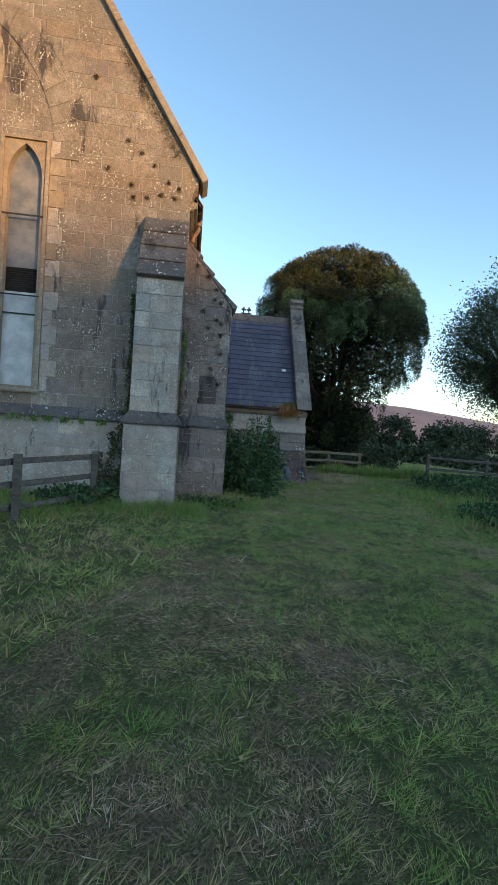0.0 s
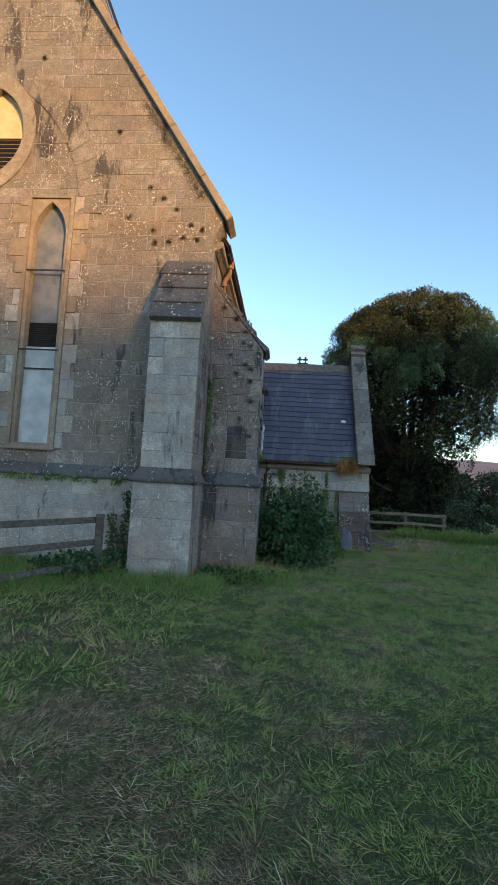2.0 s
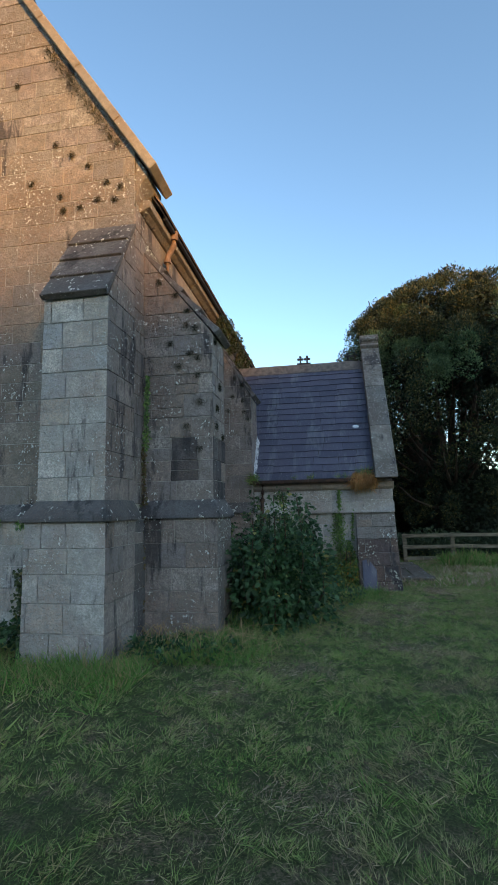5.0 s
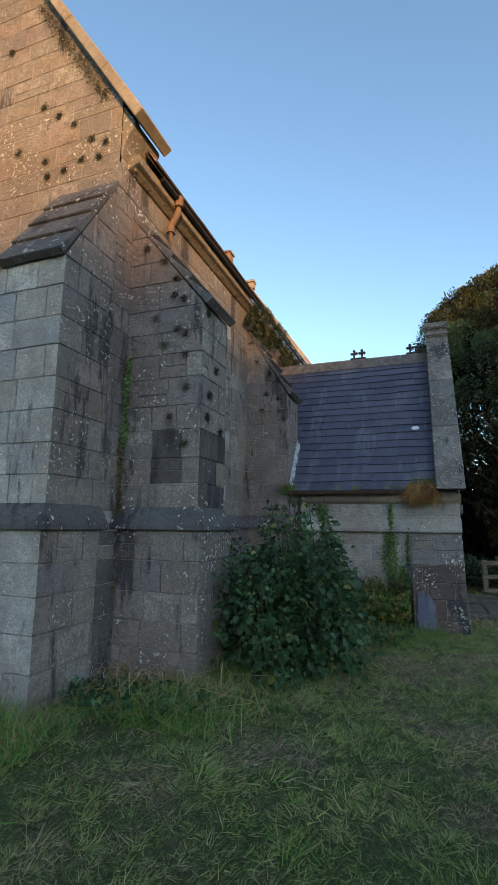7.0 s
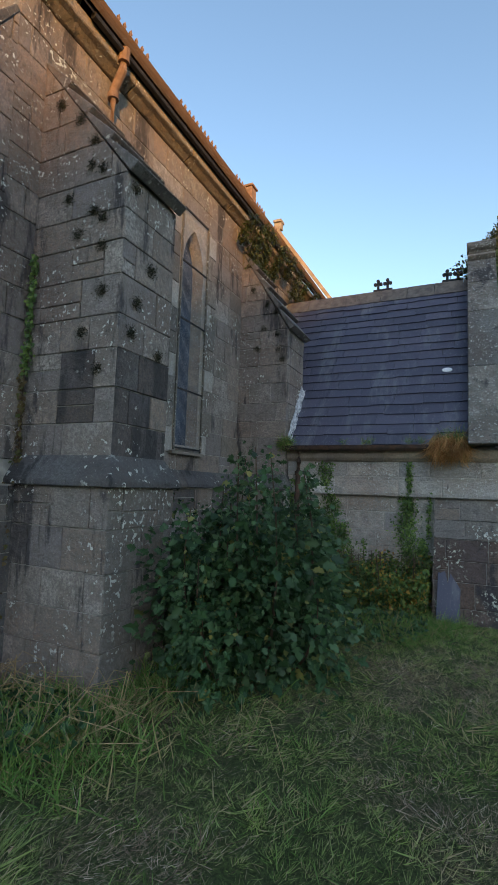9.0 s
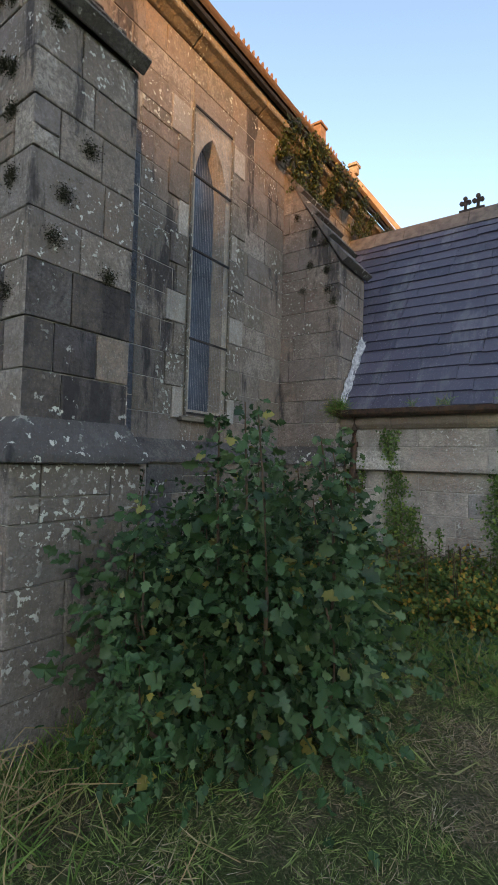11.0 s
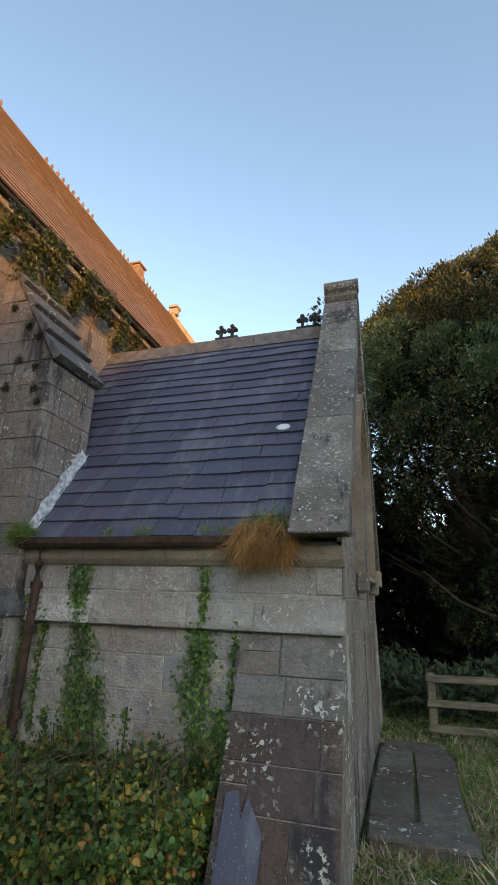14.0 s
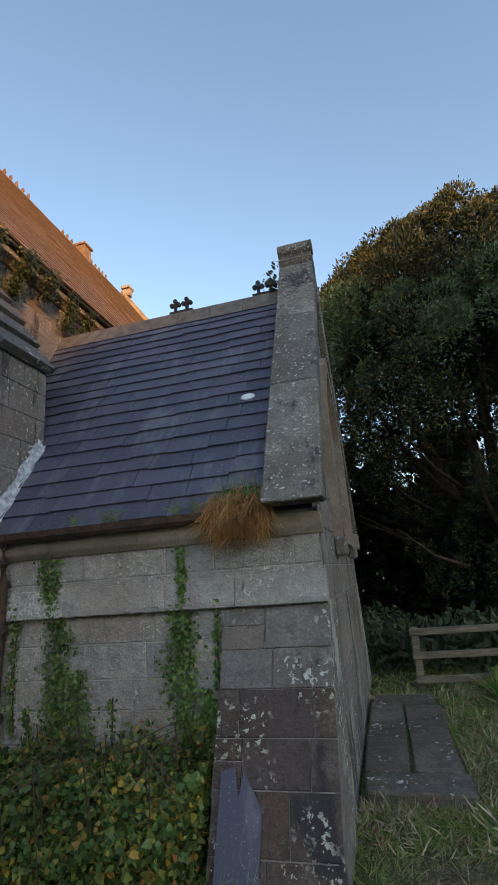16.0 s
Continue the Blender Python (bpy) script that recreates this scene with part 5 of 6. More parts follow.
def small_tree(name, at, height, spread, label, seed, leaf=0.16, clumps=260, mat=None, group=""):
    rng, rs = random.Random(seed), np.random.RandomState(seed)
    x, y = at
    g = ground_height(x, y)
    t = thing(name, (x, y, g), label, "tree", group)
    pts = [(x + rng.uniform(-0.1, 0.1) * k, y, g - 0.2 + height * 0.75 * k / 5) for k in range(6)]
    v, f = joined([tube(pts, 0.1, 7, [0.22, 0.18, 0.14, 0.10, 0.06, 0.03])])
    mesh_part("trunk", v, f, M_BARK, t, smooth=True)
    P, D, S, L = [], [], [], []
    for i in range(clumps):
        u = ball(rs, 1)[0]
        r = rs.uniform(0.25, 1.0) ** 0.5 * (1 + 0.3 * noise.noise(Vector(u * 2.1)))
        c = np.array([x, y, g + height * 0.66]) + u * r * np.array([spread, spread, height * 0.36])
        if i % 6 == 0:
            L.append(tube([(x, y, g + height * rng.uniform(0.25, 0.55)), tuple((np.array([x, y, g + height * 0.5]) + c) / 2), tuple(c)], 0.02, 4, [0.05, 0.03, 0.01]))
        n = 40
        P.append(c + rs.normal(size=(n, 3)) * 0.085 * spread)
        D.append(rs.normal(size=(n, 3)) + u * 0.6)
        S.append(rs.uniform(0.6, 1.2, n) * leaf)
    v, f = joined(L)
    tagged(mesh_part("branchwork", v, f, M_BARK, t), kind="stuff")
    scatter("crown", np.vstack(P), np.vstack(D), np.hstack(S), *LEAF, mat or M_FAR, t, seed)
    return t


small_tree("hawthorn_tree", (12.9, 17.6), 8.4, 2.7, "dark leafy hawthorn at the churchyard edge", 21, 0.10, 1250)
for i, (x, y, h, s) in enumerate(((17, 48, 4.6, 2.6), (22, 50, 5.0, 3.0), (27, 47, 4.8, 3.0), (32, 52, 5.2, 3.4), (11, 52, 4.4, 2.6), (38, 49, 5.2, 3.4))):
    small_tree("field_tree", (x, y), h, s, "rounded green field tree in the distance", 30 + i, 0.34, 110, group="field trees beyond the hedge")
small_tree("conifer", (14.8, 44), 5.0, 0.8, "slim dark conifer in the distance", 45, 0.3, 70)


def hedge(name, x0, x1, y0, y1, h, n, seed, label, leaf=0.2, mat=None, kind="stuff"):
    rs = np.random.RandomState(seed)
    P = np.stack([rs.uniform(x0, x1, n), rs.uniform(y0, y1, n), np.zeros(n)], 1)
    mx, my, rx, ry = (x0 + x1) / 2, (y0 + y1) / 2, (x1 - x0) / 2, (y1 - y0) / 2
    if name == "nettles":
        edge = np.array([((a - mx) / rx) ** 2 + ((b - my) / ry) ** 2 + 0.5 * noise.noise(Vector((a * 0.8, b * 0.8, seed))) for a, b in P[:, :2]])
        P = P[edge < 0.85]
        n = len(P)
    for k in range(n):
        top = h * (0.75 + 0.5 * noise.noise(Vector((P[k, 0] * 0.7, P[k, 1] * 0.7, seed))))
        P[k, 2] = ground_height(P[k, 0], P[k, 1]) + rs.uniform(0, 1) ** 0.7 * max(0.1, top)
    ob = scatter(name, P, rs.normal(size=(n, 3)) + np.array([0, -0.2, 0.5]), rs.uniform(0.6, 1.3, n) * leaf, *LEAF, mat or M_FAR, None, seed)
    return tagged(ob, label, "hedge", kind=kind)


hedge("hedge", 8, 46, 33, 36, 1.7, 9000, 51, "dark clipped field hedge beyond the churchyard", 0.34)
# the first undergrowth takes the yew's near-black colour as painted shade
hedge("undergrowth", 0, 8.0, 24.5, 27, 5.4, 16000, 52, "undergrowth beneath the yew, its shade put into a near-black colour", 0.30, M_YEW_SHADE)
hedge("undergrowth", 2.5, 8.5, 17.6, 20.2, 0.8, 6000, 53, "low dark weeds under the yew", 0.14, M_FAR)
hedge("nettles", 6.6, 13, 8.0, 15.8, 0.50, 14000, 54, "tall nettles and rough weeds beside the lawn", 0.10, M_SHRUB)
hedge("nettles", 5.2, 7.6, 5.0, 9.2, 0.30, 6000, 55, "rough weeds at the edge of the lawn", 0.08, M_SHRUB)


def shrub():
    cx, cy = 1.36, 10.16
    g = ground_height(cx, cy)
    bush = thing("shrub", (cx, cy, g), "broad-leaved green shrub growing against the church", "shrub")
    rng, rs = random.Random(12), np.random.RandomState(12)
    stems, P, D, S = [], [], [], []
    for i in range(52):
        w = 2 * math.pi * i / 52 * 3 + rng.uniform(-0.2, 0.2)
        lean = rng.uniform(0.15, 1.0) ** 0.7
        tall = i % 4 == 0
        h = rng.uniform(1.25, 1.80) if tall else rng.uniform(0.55, 1.28)
        ex = lean * (0.85 if tall else 0.98)
        tip = Vector((cx + math.cos(w) * ex * 0.74, cy - 0.06 + math.sin(w) * ex * 1.06, g + h))
        pts = [Vector((cx + math.cos(w) * 0.45 * lean, cy + math.sin(w) * 0.55 * lean, g - 0.05)).lerp(tip, t) + Vector((math.cos(w), math.sin(w), 0)) * 0.20 * math.sin(math.pi * t) * lean for t in (0, 0.25, 0.5, 0.75, 1)]
        stems.append(tube(pts, 0.01, 5, [0.014, 0.012, 0.010, 0.007, 0.004]))
        bushy = rng.uniform(0.6, 1.35)
        for k in range(int((200 if tall else 300) * bushy)):
            t = rng.uniform(0.10, 1.0) ** 0.85
            s = min(3, int(t * 4))
            p = pts[s].lerp(pts[s + 1], t * 4 - s)
            near = 0.16 * (1 - t) + (0.035 if tall and t > 0.66 else 0.10)
            off = np.clip(rs.normal(size=3), -1.9, 1.9) * near * bushy
            off[2] = max(off[2], -0.9 * (p.z - g))
            P.append(np.array(p) + off)
            D.append(off * 3 + np.array([math.cos(w) * 0.5, math.sin(w) * 0.5, -0.25]) + rs.normal(size=3) * 0.35)
            S.append(rng.choice((0.034, 0.042, 0.055, 0.068, 0.092)) * rng.uniform(0.85, 1.15) * (0.75 if t > 0.85 else 1.2 - 0.3 * t))
    for v, f in stems:
        mesh_part("stem", v, f, M_STEM, bush)
    P, D, S = np.array(P), np.array(D), np.array(S)
    up = np.tile(np.array([0.35, -0.55, 0.8]), (len(P), 1))
    outer = np.argsort(-np.linalg.norm((P - np.array([cx, cy, g + 0.7])) * np.array([1, 1, 0.8]), axis=1))
    front = [i for i in outer if P[i, 1] < cy + 0.3][:220]
    rest = np.setdiff1d(np.arange(len(P)), front)
    tagged(scatter("leaves", P[rest], D[rest], S[rest], *BROAD, M_SHRUB, bush, 5, normals=up[rest], roll=1.0), kind="stuff")
    meshes = []
    for k in range(4):
        me = bpy.data.meshes.new("leaf")
        curl = 1 + 0.6 * k
        me.from_pydata([(a, b, c * curl) for a, b, c in BROAD[0]], [], BROAD[1])
        me.materials.append(M_SHRUB)
        meshes.append(me)
    for j, i in enumerate(front):
        d = Vector(D[i]).normalized()
        n0 = Vector((0.35, -0.55, 0.8)) + Vector(rs.normal(size=3) * 0.9)
        a = d.cross(n0).normalized()
        m = Matrix((d, a, a.cross(d))).transposed().to_4x4()
        m.translation = Vector(P[i])
        ob = attach(new("leaf", meshes[j % 4]), bush)
        ob.matrix_basis = m @ Matrix.Scale(S[i], 4)


shrub()


def brambles(x0, x1, y0, y1, h, n, seed):
    rs = np.random.RandomState(seed)
    P = np.stack([rs.uniform(x0, x1, n), rs.uniform(y0, y1, n), np.zeros(n)], 1)
    for k in range(n):
        hh = h * (0.8 + 0.7 * noise.noise(Vector((P[k, 0] * 1.6, P[k, 1] * 1.6, seed)))) * (0.55 + 0.45 * (P[k, 1] - y0) / (y1 - y0))
        P[k, 2] = ground_height(P[k, 0], P[k, 1]) + hh * rs.uniform(0, 1) ** 0.6
    ob = scatter("brambles", P, rs.normal(size=(n, 3)) + np.array([0.1, -0.5, -0.1]), rs.uniform(0.022, 0.056, n), *IVY, M_BRAMBLE, None, seed, normals=np.tile([0.1, -0.7, 0.8], (n, 1)), roll=1.2)
    tagged(ob, "yellowing bramble leaves along the foot of the wall", "brambles", kind="stuff")
    rng = random.Random(seed)
    canes = []
    for i in range(int(n / 900)):
        x, y = rng.uniform(x0, x1), rng.uniform(y0, y1)
        g = ground_height(x, y)
        canes.append(tube([(x, y, g), (x + rng.uniform(-0.1, 0.1), y - 0.1, g + h * 0.8), (x + rng.uniform(-0.4, 0.4), y - 0.35, g + h * 0.7)], 0.004, 4))
    v, f = joined(canes)
    tagged(mesh_part("bramble_canes", v, f, M_STEM), "thin arching bramble canes among the leaves", "brambles", kind="stuff")


brambles(0.72, 2.62, 12.15, 13.05, 0.92, 24000, 61)
brambles(0.0, 1.3, 11.1, 12.9, 0.95, 15000, 62)


def ivy(name, strips, to_world, nrm, seed, mat, label, size=(0.018, 0.036), per=1.9, depth=0.05):
    """strips: (u, v0, v1, half width, leaves)."""
    rs = np.random.RandomState(seed)
    P, D, stems = [], [], []
    nv = np.array(nrm, float)
    for u, v0, v1, hw, n in strips:
        n = int(n * per * 0.75)
        t = rs.uniform(0, 1, n)
        vv = v0 + (v1 - v0) * t
        ctr = np.array([u + 0.7 * hw * noise.noise(Vector((u * 3, v * 1.7, seed))) for v in vv])
        wid = np.array([hw * (0.6 + 0.6 * noise.noise(Vector((u * 5 + 9, v * 2.3, seed)))) for v in vv])
        uu = ctr + rs.normal(size=n) * wid * 0.55
        for a, b in zip(uu, vv):
            P.append(np.array(to_world(a, b)) + nv * rs.uniform(0.01, depth))
        stems.append(tube([tuple(np.array(to_world(u + 0.7 * hw * noise.noise(Vector((u * 3, v * 1.7, seed))), v)) + nv * 0.012) for v in np.linspace(v0, v1, 9)], 0.006, 4))
    P = np.array(P)
    n = len(P)
    down = np.array([0, 0, -0.8])
    D = rs.normal(size=(n, 3)) * 0.5 + down + nv * 0.25
    top = thing(name, tuple(P.mean(axis=0)), label, "ivy")
    v, f = joined(stems)
    tagged(mesh_part("stems", v, f, M_STEM, top), kind="stuff")
    tagged(scatter("leaves", P, D, rs.uniform(size[0], size[1], n), *IVY, mat, top, seed, normals=np.tile(nv, (n, 1)), roll=0.35), kind="stuff")


front = lambda u, v: (u, FRONT - (0.04 if v > 1.85 else 0.012), v)
ivy("ivy", [(0.66, 0.5, 2.05, 0.14, 800), (0.88, 1.0, 1.95, 0.08, 160), (1.0, 0.6, 1.2, 0.1, 160)], front, (0, -1, 0), 71, M_IVY, "green ivy climbing round the rusty downpipe")
ivy("ivy", [(1.20, 0.6, 2.30, 0.17, 950), (1.42, 0.6, 1.45, 0.20, 600), (1.75, 0.6, 1.25, 0.06, 90)], front, (0, -1, 0), 72, M_IVY, "trailing ivy on the pale vestry wall")
ivy("ivy", [(2.36, 1.9, 2.31, 0.07, 200), (2.32, 0.55, 1.9, 0.17, 1150), (2.55, 0.5, 1.3, 0.12, 600), (2.60, 1.3, 1.92, 0.04, 90)], front, (0, -1, 0), 73, M_IVY, "bright green ivy column on the vestry wall")
eave_at = lambda u, v: (SOUTH + 0.06 + 0.18 * max(0, min(1, (v - 5.65) / 0.3)), u, v + 0.12)
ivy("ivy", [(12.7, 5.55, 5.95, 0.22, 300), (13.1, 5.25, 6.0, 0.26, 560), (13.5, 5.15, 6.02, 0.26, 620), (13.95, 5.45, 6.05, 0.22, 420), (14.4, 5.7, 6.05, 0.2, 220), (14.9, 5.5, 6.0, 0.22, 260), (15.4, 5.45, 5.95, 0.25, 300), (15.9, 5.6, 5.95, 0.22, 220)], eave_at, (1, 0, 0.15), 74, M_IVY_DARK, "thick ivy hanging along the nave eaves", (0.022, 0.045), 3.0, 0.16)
corner = lambda u, v: (SOUTH + 0.02 + u, 9.0 if v > 1.9 else 8.93, v)
ivy("ivy", [(0.06, 2.75, 3.75, 0.06, 260)], corner, (0.3, -1, 0), 75, M_IVY, "narrow ivy growing in the buttress corner", (0.02, 0.04))
ivy("ivy", [(0.03, 0.5, 2.8, 0.06, 300)], corner, (0.3, -1, 0), 76, M_IVY_DRY, "brown dying ivy in the buttress corner", (0.02, 0.04))
behind = lambda u, v: (u, WEST - (0.03 if v > 1.9 else 0.12), v)
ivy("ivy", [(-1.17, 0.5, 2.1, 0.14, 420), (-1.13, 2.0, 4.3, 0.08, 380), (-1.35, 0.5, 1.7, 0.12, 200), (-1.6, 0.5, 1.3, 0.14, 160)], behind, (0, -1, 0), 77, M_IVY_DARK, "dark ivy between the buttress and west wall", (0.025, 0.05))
ledge = lambda u, v: (u, WEST - 0.145, v)
ivy("ivy", [(-1.6 - 0.3 * k, 1.80, 1.91, 0.16, 26) for k in range(10)], ledge, (0, -1, 0), 78, M_IVY, "thin ivy fringe under the string course", (0.03, 0.05))


GRASSY = ([(0, 0.013, 0), (0, -0.013, 0), (0.5, 0.011, 0.10), (0.5, -0.011, 0.10), (1, 0, -0.14)], [(0, 1, 3), (0, 3, 2), (2, 3, 4)])


def tufts(name, spots, mat, size, n, spread, label, seed, droop=-0.1):
    """Clumps of short blades or moss rooted in joints. spots: (x, y, z, nx, ny)."""
    rs = np.random.RandomState(seed)
    for k, (x, y, z, nx, ny) in enumerate(spots):
        nv = np.array([nx, ny, 0.0])
        P = np.array([x, y, z]) + rs.normal(size=(n, 3)) * spread * (1 - 0.6 * np.abs(nv))
        D = rs.normal(size=(n, 3)) * 0.7 + nv * 0.8 + np.array([0, 0, droop])
        ob = scatter(name, P, D, rs.uniform(0.5, 1.2, n) * size, *(GRASSY if name == "grass_tuft" and mat != M_YEW else NEEDLE), mat, None, seed + k)
        tagged(ob, label, "plant tuft", kind="stuff")


rng = random.Random(91)
b2_west = [(x, 9.01, z, 0, -1) for x, z in ((0.02, 5.05), (0.25, 4.85), (0.42, 4.62), (0.40, 4.42), (0.52, 4.36), (0.18, 4.18), (0.45, 4.02), (0.30, 3.86), (0.55, 3.72), (0.58, 3.36), (0.40, 3.05), (0.58, 2.75), (0.55, 3.95))]
gable = [(x, WEST - 0.02, z, 0, -1) for x, z in ((-0.62, 6.42), (-0.42, 6.33), (-0.75, 6.18), (-1.0, 6.1), (-1.25, 6.08), (-1.3, 6.3), (-0.5, 6.15), (-1.75, 6.55), (-2.05, 8.15), (-1.15, 6.9), (-0.9, 6.7), (-1.4, 7.1), (-3.6, 9.6))]
b3_west = [(x, 12.955, z, 0, -1) for x, z in ((0.0, 5.0), (0.25, 4.75), (0.40, 4.60), (0.20, 4.35), (0.42, 4.25), (0.1, 4.05), (0.45, 4.0), (0.52, 3.85))]
south_face = [(0.765, y, z, 1, 0) for y, z in ((9.12, 4.2), (9.2, 3.3), (9.35, 3.62), (9.5, 2.95), (9.15, 3.05))]
for spots, s in ((b2_west, 101), (gable, 131), (b3_west, 161), (south_face, 191)):
    tufts("moss_tuft", spots, M_MOSS, 0.013, 520, 0.027, "small dark moss tuft in a wall joint", s)
tufts("moss_tuft", [(-0.47 - 0.09 * k, WEST - 0.03, 6.98 + 0.137 * k, 0, -1) for k in range(13)], M_MOSS, 0.022, 260, 0.05, "dark tufts in the moss colour under the gable coping", 221)
tufts("grass_tuft", [(2.80, FRONT - 0.17, 2.56, 0, -0.7), (2.90, FRONT - 0.17, 2.58, 0.1, -0.8), (3.0, FRONT - 0.17, 2.55, 0.2, -0.6), (2.7, FRONT - 0.17, 2.55, -0.3, -0.5)], M_GUTTER, 0.27, 520, 0.045, "dry orange grass tuft sprouting from the gutter", 241, -1.9)
tufts("grass_tuft", [(2.82, FRONT - 0.13, 2.60, 0, -0.2), (2.97, FRONT - 0.13, 2.60, 0.1, -0.2)], M_TALL, 0.15, 320, 0.05, "green top of the gutter grass", 245, 0.35)
tufts("grass_tuft", [(0.56, FRONT - 0.17, 2.54, -0.1, -0.6), (0.62, FRONT - 0.17, 2.56, 0, -0.4)], M_TALL, 0.16, 420, 0.035, "green grass tuft at the gutter end", 251, 0.2)
tufts("grass_tuft", [(x, FRONT - 0.13, 2.56, 0, -0.2) for x in (1.45, 1.75, 1.82, 2.35, 2.5)], M_TALL, 0.12, 70, 0.02, "thin weeds growing in the gutter", 261, 0.7)
tufts("grass_tuft", [(3.02, VRIDGE_Y + 0.05, 5.75, -0.2, 0)], M_YEW, 0.09, 160, 0.10, "dark sprig behind the gable point", 271, 0.3)

# ---- grass ----
LINE = [(0.1, -0.7), (1.5, 1.4), (2.9, 4.6), (3.05, 7.6), (3.8, 9.5), (3.4, 12.0)]


def line_distance(X, Y):
    best = np.full(X.shape, 1e9)
    for (ax, ay), (bx, by) in zip(LINE, LINE[1:]):
        dx, dy = bx - ax, by - ay
        t = np.clip(((X - ax) * dx + (Y - ay) * dy) / (dx * dx + dy * dy), 0, 1)
        best = np.minimum(best, np.hypot(X - ax - t * dx, Y - ay - t * dy))
    return best


def built_on(X, Y):
    inside = (X < SOUTH + 0.1) & (Y > WEST - 0.1)
    inside |= (X > -1.1) & (X < -0.1) & (Y > 7.85)
    inside |= (X < 0.8) & (Y > 9.0) & (Y < 9.68)
    inside |= (X < EASTX) & (Y > FRONT - 0.02)
    inside |= (X > 2.66) & (X < EASTX) & (Y > 12.5)
    inside |= (X > 3.44) & (X < 4.24) & (Y > 13.6) & (Y < 16.3)
    return inside


def grass(name, n, area, keep, length, lean, mat, seed, label, thick=1.0):
    rs = np.random.RandomState(seed)
    X, Y = rs.uniform(area[0], area[1], n), rs.uniform(area[2], area[3], n)
    ok = (~built_on(X, Y)) & (rs.uniform(size=n) < keep(X, Y))
    X, Y = X[ok], Y[ok]
    n = len(X)
    lump = np.array([noise.noise(Vector((x * 1.7, y * 1.7, seed))) for x, y in zip(X, Y)])
    Z = np.array([ground_height(x, y) for x, y in zip(X, Y)]) - 0.006
    D = rs.normal(size=(n, 3)) * lean
    D[:, 2] = np.abs(D[:, 2]) * 0.4 + (0.3 if length[1] < 0.1 else 0.55)
    S = rs.uniform(length[0], length[1], n) * (1 + 0.5 * lump)
    T = [(a, b * thick, c) for a, b, c in BLADE[0]]
    ob = scatter(name, np.stack([X, Y, Z], 1), D, S, T, BLADE[1], mat, None, seed)
    tagged(ob, label, "grass", kind="stuff")


# worn, dead patches of the lawn: middle, half widths
WORN = [(0.1, 3.0, 1.3, 1.5), (0.9, 2.5, 0.8, 1.0), (0.4, 4.5, 0.9, 0.7), (0.1, 1.2, 0.9, 0.7), (1.3, 4.3, 0.6, 0.5), (1.92, 7.98, 0.42, 0.32), (2.95, 8.9, 0.5, 0.25),
        (2.5, 9.35, 0.4, 0.3), (1.25, 7.4, 0.4, 0.25), (2.8, 10.25, 0.6, 0.5), (3.35, 10.9, 0.45, 0.6), (2.5, 10.5, 0.35, 0.35), (1.9, 5.9, 0.5, 0.3), (3.9, 12.6, 0.4, 0.6)]


def patchy(X, Y):
    """Where the turf is worn to dead thatch, with ragged edges."""
    ragged = np.array([0.55 * noise.noise(Vector((x * 2.3, y * 2.3, 7.3))) + 0.45 * noise.noise(Vector((x * 6.5, y * 6.5, 3.1))) for x, y in zip(X, Y)])
    worn = np.zeros(X.shape)
    for a, b, p, q in WORN:
        worn = np.maximum(worn, 1.15 - ((X - a) / p) ** 2 - ((Y - b) / q) ** 2)
    return np.clip(np.maximum(worn * 0.9, -0.2) + ragged * 1.1, 0, 1)


def sward(name, per_m2, area, keep, blades, length, spread, mat, seed, label, thick=0.6, comb=0.5, flat=0.0):
    """Turf in tussocks: bunches of blades that fan out from a root and lean the way the turf is combed."""
    rs = np.random.RandomState(seed)
    m = int(per_m2 * (area[1] - area[0]) * (area[3] - area[2]))
    X, Y = rs.uniform(area[0], area[1], m), rs.uniform(area[2], area[3], m)
    ok = (~built_on(X, Y)) & (rs.uniform(size=m) < keep(X, Y))
    X, Y = X[ok], Y[ok]
    m = len(X)
    scale = np.exp(rs.normal(size=m) * 0.30) * (1 + 0.45 * np.array([noise.noise(Vector((x * 1.9, y * 1.9, seed))) for x, y in zip(X, Y)]))
    turn = np.array([5.0 * noise.noise(Vector((x * 0.8, y * 0.8, seed + 2.5))) for x, y in zip(X, Y)]) + rs.normal(size=m) * 0.5
    Z = np.array([ground_height(x, y) for x, y in zip(X, Y)]) - 0.006
    k = np.repeat(np.arange(m), blades)
    n = len(k)
    off = rs.normal(size=(n, 2)) * spread * scale[k][:, None]
    P = np.stack([X[k] + off[:, 0], Y[k] + off[:, 1], Z[k]], 1)
    D = np.zeros((n, 3))
    D[:, :2] = off / spread * 0.45 + comb * np.stack([np.cos(turn), np.sin(turn)], 1)[k] + rs.normal(size=(n, 2)) * 0.35
    D[:, 2] = rs.uniform(0.25, 1.0, n) * (1 - flat) + 0.04
    S = rs.uniform(length[0], length[1], n) * scale[k]
    inside = ~built_on(P[:, 0], P[:, 1])
    shape = SHORT if length[1] < 0.1 else BLADE
    T = [(a, b * thick, c) for a, b, c in shape[0]]
    ob = scatter(name, P[inside], D[inside], S[inside], T, shape[1], mat, None, seed)
    tagged(ob, label, "grass", kind="stuff")


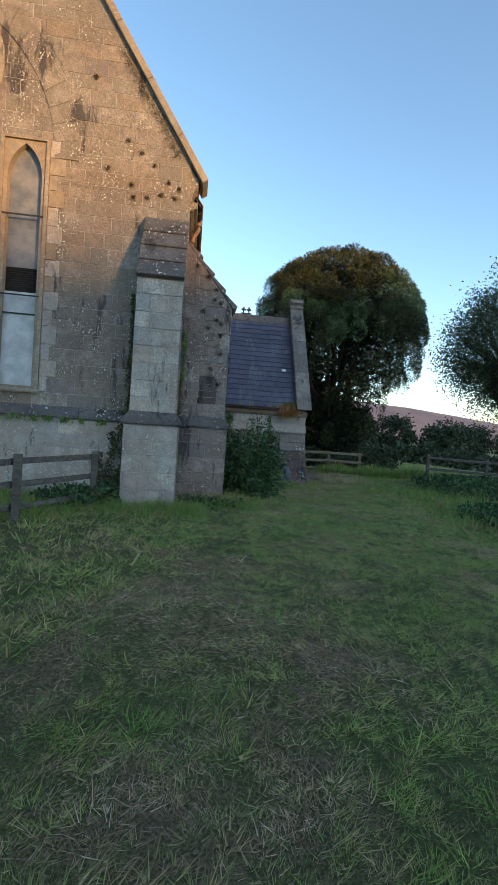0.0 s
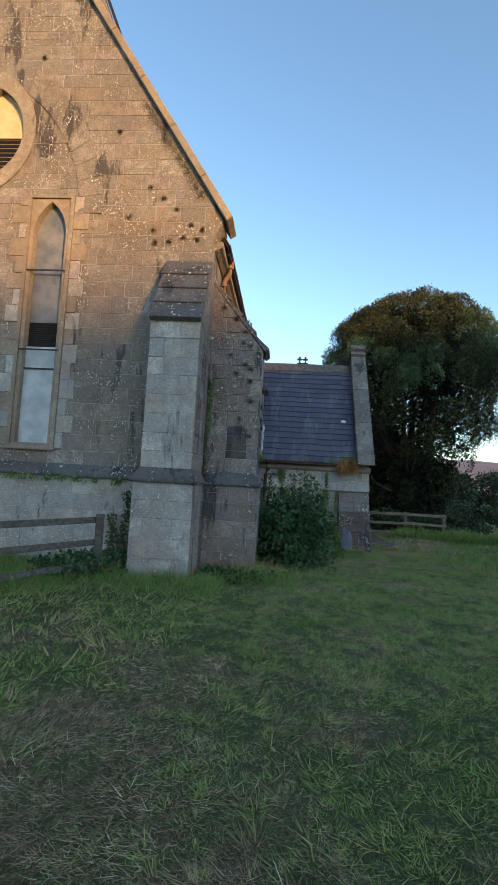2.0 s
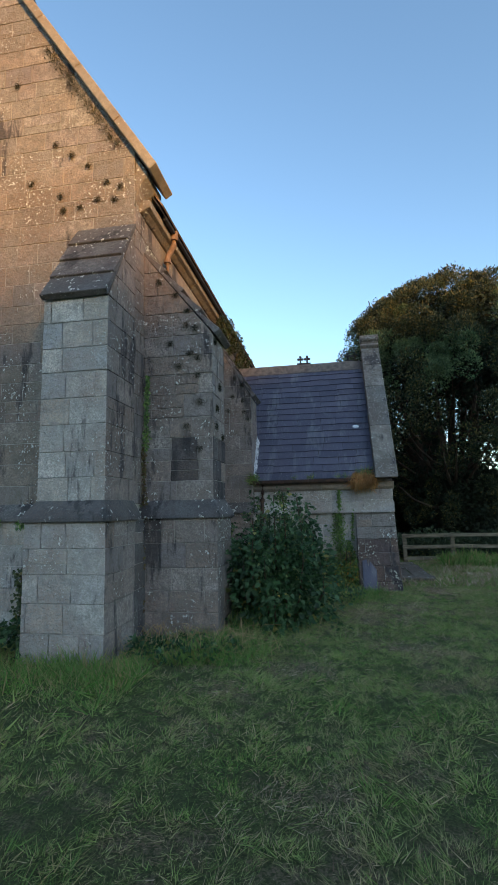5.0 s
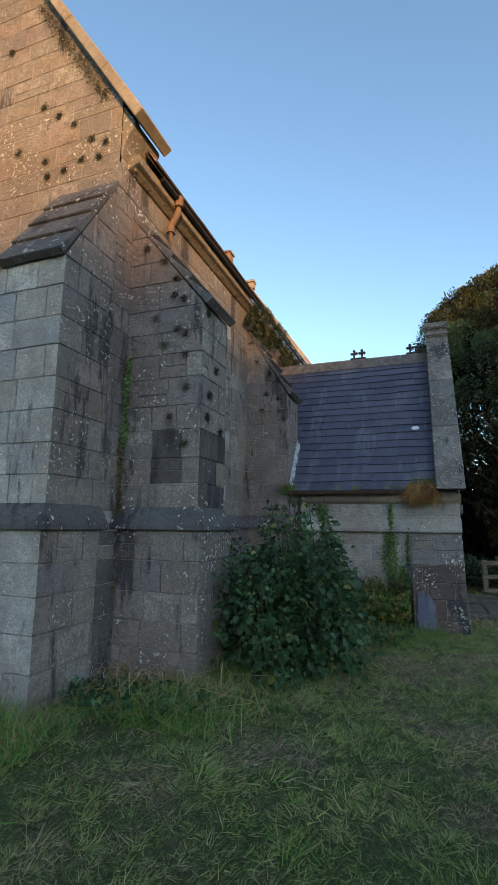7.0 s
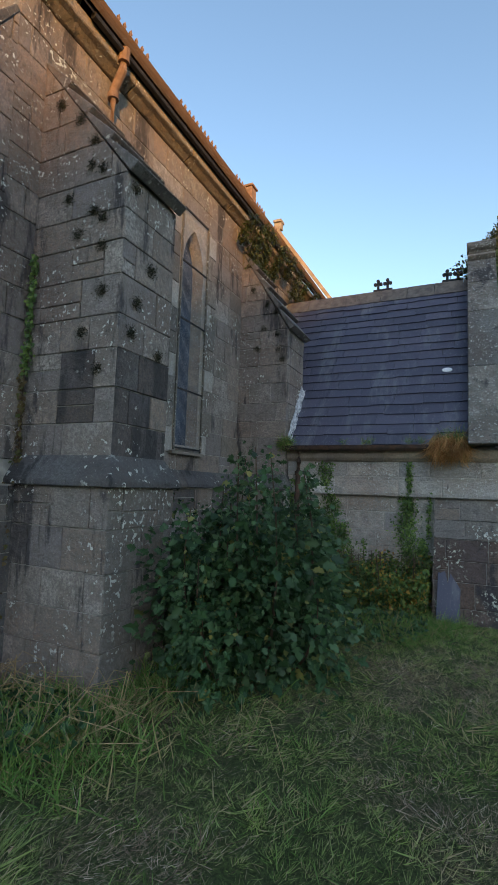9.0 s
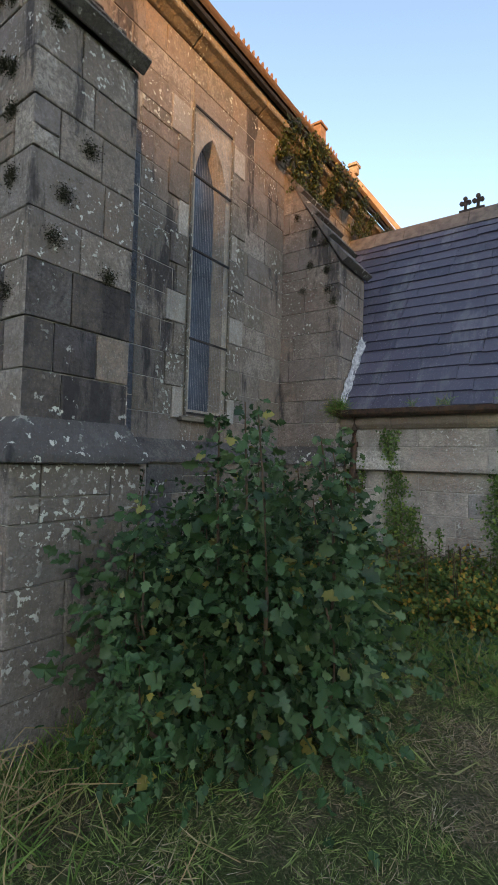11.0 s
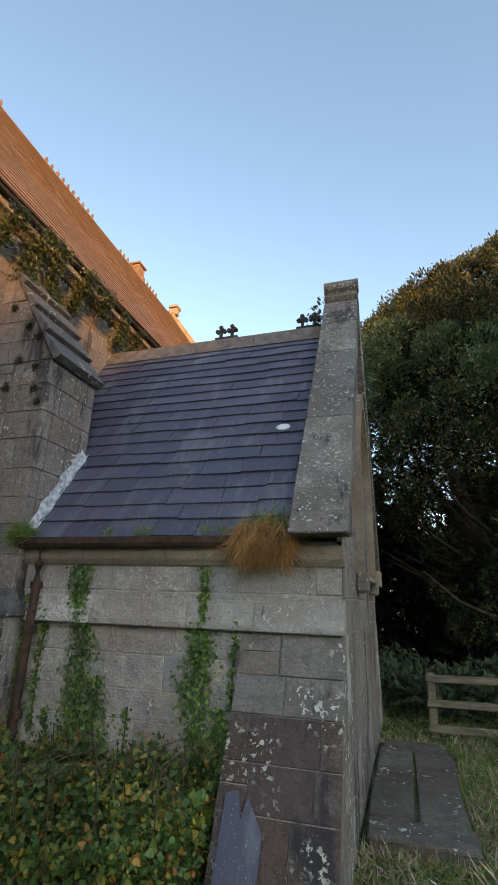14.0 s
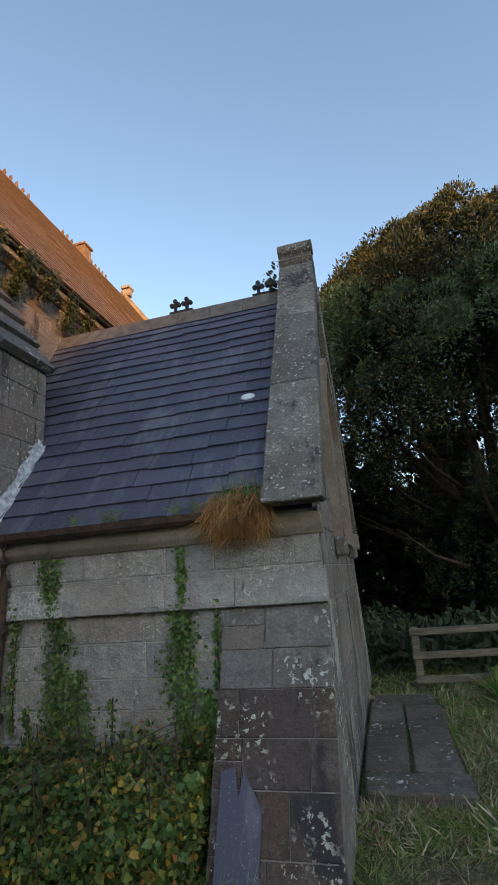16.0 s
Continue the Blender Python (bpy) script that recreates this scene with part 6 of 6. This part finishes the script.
near = lambda X, Y: np.where(line_distance(X, Y) < 2.0, 1.0, np.where(line_distance(X, Y) < 4.0, 0.40, 0.10)) * (1 - 0.72 * patchy(X, Y))
sward("grass", 300, (-4.0, 8.5, 0.4, 14.5), near, 26, (0.028, 0.066), 0.020, M_BLADE, 301, "short rough green lawn grass in small tussocks", 0.62, 0.6, 0.25)
sward("grass", 22, (-3.0, 6.0, 0.6, 13.0), lambda X, Y: (1 - 0.85 * patchy(X, Y)) * (line_distance(X, Y) < 3.2), 34, (0.04, 0.098), 0.026, M_TALL, 306, "lusher dark green tussocks in the lawn", 0.45)
sward("grass", 60, (-8, 14, 2.0, 26.0), lambda X, Y: np.where(line_distance(X, Y) > 2.6, 1.0, 0.0), 10, (0.05, 0.099), 0.05, M_BLADE, 302, "longer rough grass away from the trodden line", 1.3)
wall_foot = lambda X, Y: np.exp(-((np.minimum(np.abs(Y - 7.6), 9.0)) / 0.45) ** 2) * (X < 0.4)
grass("tall_grass", 30000, (-4.5, 0.4, 5.5, 8.7), lambda X, Y: np.clip(wall_foot(X, Y) + 0.5 * (X < -1.6) * (Y > 5.5 + 0.4 * (X + 4)), 0, 1), (0.10, 0.28), 0.6, M_TALL, 303, "long uncut grass at the foot of the church wall", 0.5)
grass("tall_grass", 16000, (-0.3, 1.9, 8.0, 10.0), lambda X, Y: np.exp(-((X - 0.75) / 0.5) ** 2), (0.09, 0.26), 0.65, M_TALL, 304, "long grass round the corner buttress", 0.5)
sward("tall_grass", 300, (0.9, 3.3, 10.9, 12.75), lambda X, Y: np.clip(1.2 - np.abs(Y - 12.1) / 0.9, 0, 1) * np.clip((3.2 - X) / 0.7, 0, 1), 16, (0.09, 0.20), 0.035, M_TALL, 305, "lush long grass in front of the vestry", 0.36, 0.55)


def straw(seed):
    rng = random.Random(seed)
    pieces = []
    for i in range(110):
        x, y = rng.uniform(-0.1, 1.2), rng.uniform(8.1, 8.8)
        if i > 105:
            x, y = rng.uniform(0.7, 2.4), rng.uniform(8.6, 9.5)
        w, L = rng.uniform(0, math.pi), rng.uniform(0.2, 0.6)
        g = ground_height(x, y) + 0.03
        pieces.append(tube([(x, y, g), (x + math.cos(w) * L / 2, y + math.sin(w) * L / 2, g + rng.uniform(0.04, 0.26)), (x + math.cos(w) * L, y + math.sin(w) * L, g + rng.uniform(0.02, 0.16))], 0.0024, 4))
    v, f = joined(pieces)
    tagged(mesh_part("dead_stalks", v, f, M_DRY), "scattered pale dead stalks on the grass", "stalks", kind="stuff")


straw(5)


sward("dead_grass", 950, (-2.5, 5.0, 0.4, 13.5), lambda X, Y: patchy(X, Y) ** 1.2 * (line_distance(X, Y) < 3.5), 18, (0.026, 0.064), 0.030, M_THATCH, 311, "matted patches of dead brown grass in the lawn", 0.42, 0.9, 0.66)
grass("dead_grass", 16000, (3.3, 6.0, 13.0, 16.6), lambda X, Y: np.clip(0.55 + 0.45 * np.sin(X * 5) * np.cos(Y * 4), 0, 1), (0.06, 0.16), 1.2, M_THATCH, 314, "brown dead grass beside the stone path", 1.3)
grass("grass", 16000, (3.3, 6.5, 13.0, 16.6), lambda X, Y: np.full(X.shape, 0.9), (0.05, 0.13), 1.0, M_TALL, 315, "rough green grass beside the stone path", 1.2)
grass("tall_grass", 9000, (4.9, 9.0, 15.9, 16.9), lambda X, Y: np.full(X.shape, 0.9), (0.2, 0.42), 0.5, M_TALL, 312, "long grass in front of the timber fence", 1.0)
grass("tall_grass", 26000, (4.2, 9.5, 3.0, 13.0), lambda X, Y: np.clip((X - 4.6) / 2.5, 0, 1) * 0.8, (0.12, 0.30), 0.6, M_TALL, 313, "rough uncut grass along the churchyard edge", 1.0)
rs_fall = np.random.RandomState(9)
FALL = np.stack([rs_fall.uniform(-2, 5, 45), rs_fall.uniform(1.0, 12.0, 45), np.full(45, GROUND + 0.05)], 1)
FALL = FALL[~built_on(FALL[:, 0], FALL[:, 1])]
tagged(scatter("fallen_leaves", FALL, rs_fall.normal(size=FALL.shape) * np.array([1, 1, 0.2]), rs_fall.uniform(0.035, 0.07, len(FALL)), *LEAF, M_DRY, None, 9, normals=np.tile([0, 0, 1.0], (len(FALL), 1)), roll=0.3), "few fallen orange leaves on the grass", "leaves", kind="stuff")
hedge("nettles", 1.2, 2.7, 10.9, 12.6, 0.20, 1500, 58, "low leafy weeds in the long grass by the vestry", 0.06, M_SHRUB)
hedge("nettles", -0.1, 1.3, 7.9, 8.9, 0.22, 900, 56, "leafy weeds at the foot of the buttress", 0.07, M_SHRUB)
hedge("nettles", -2.6, -0.9, 7.2, 8.5, 0.45, 1600, 57, "dark leafy weeds beside the fence end", 0.08, M_SHRUB)
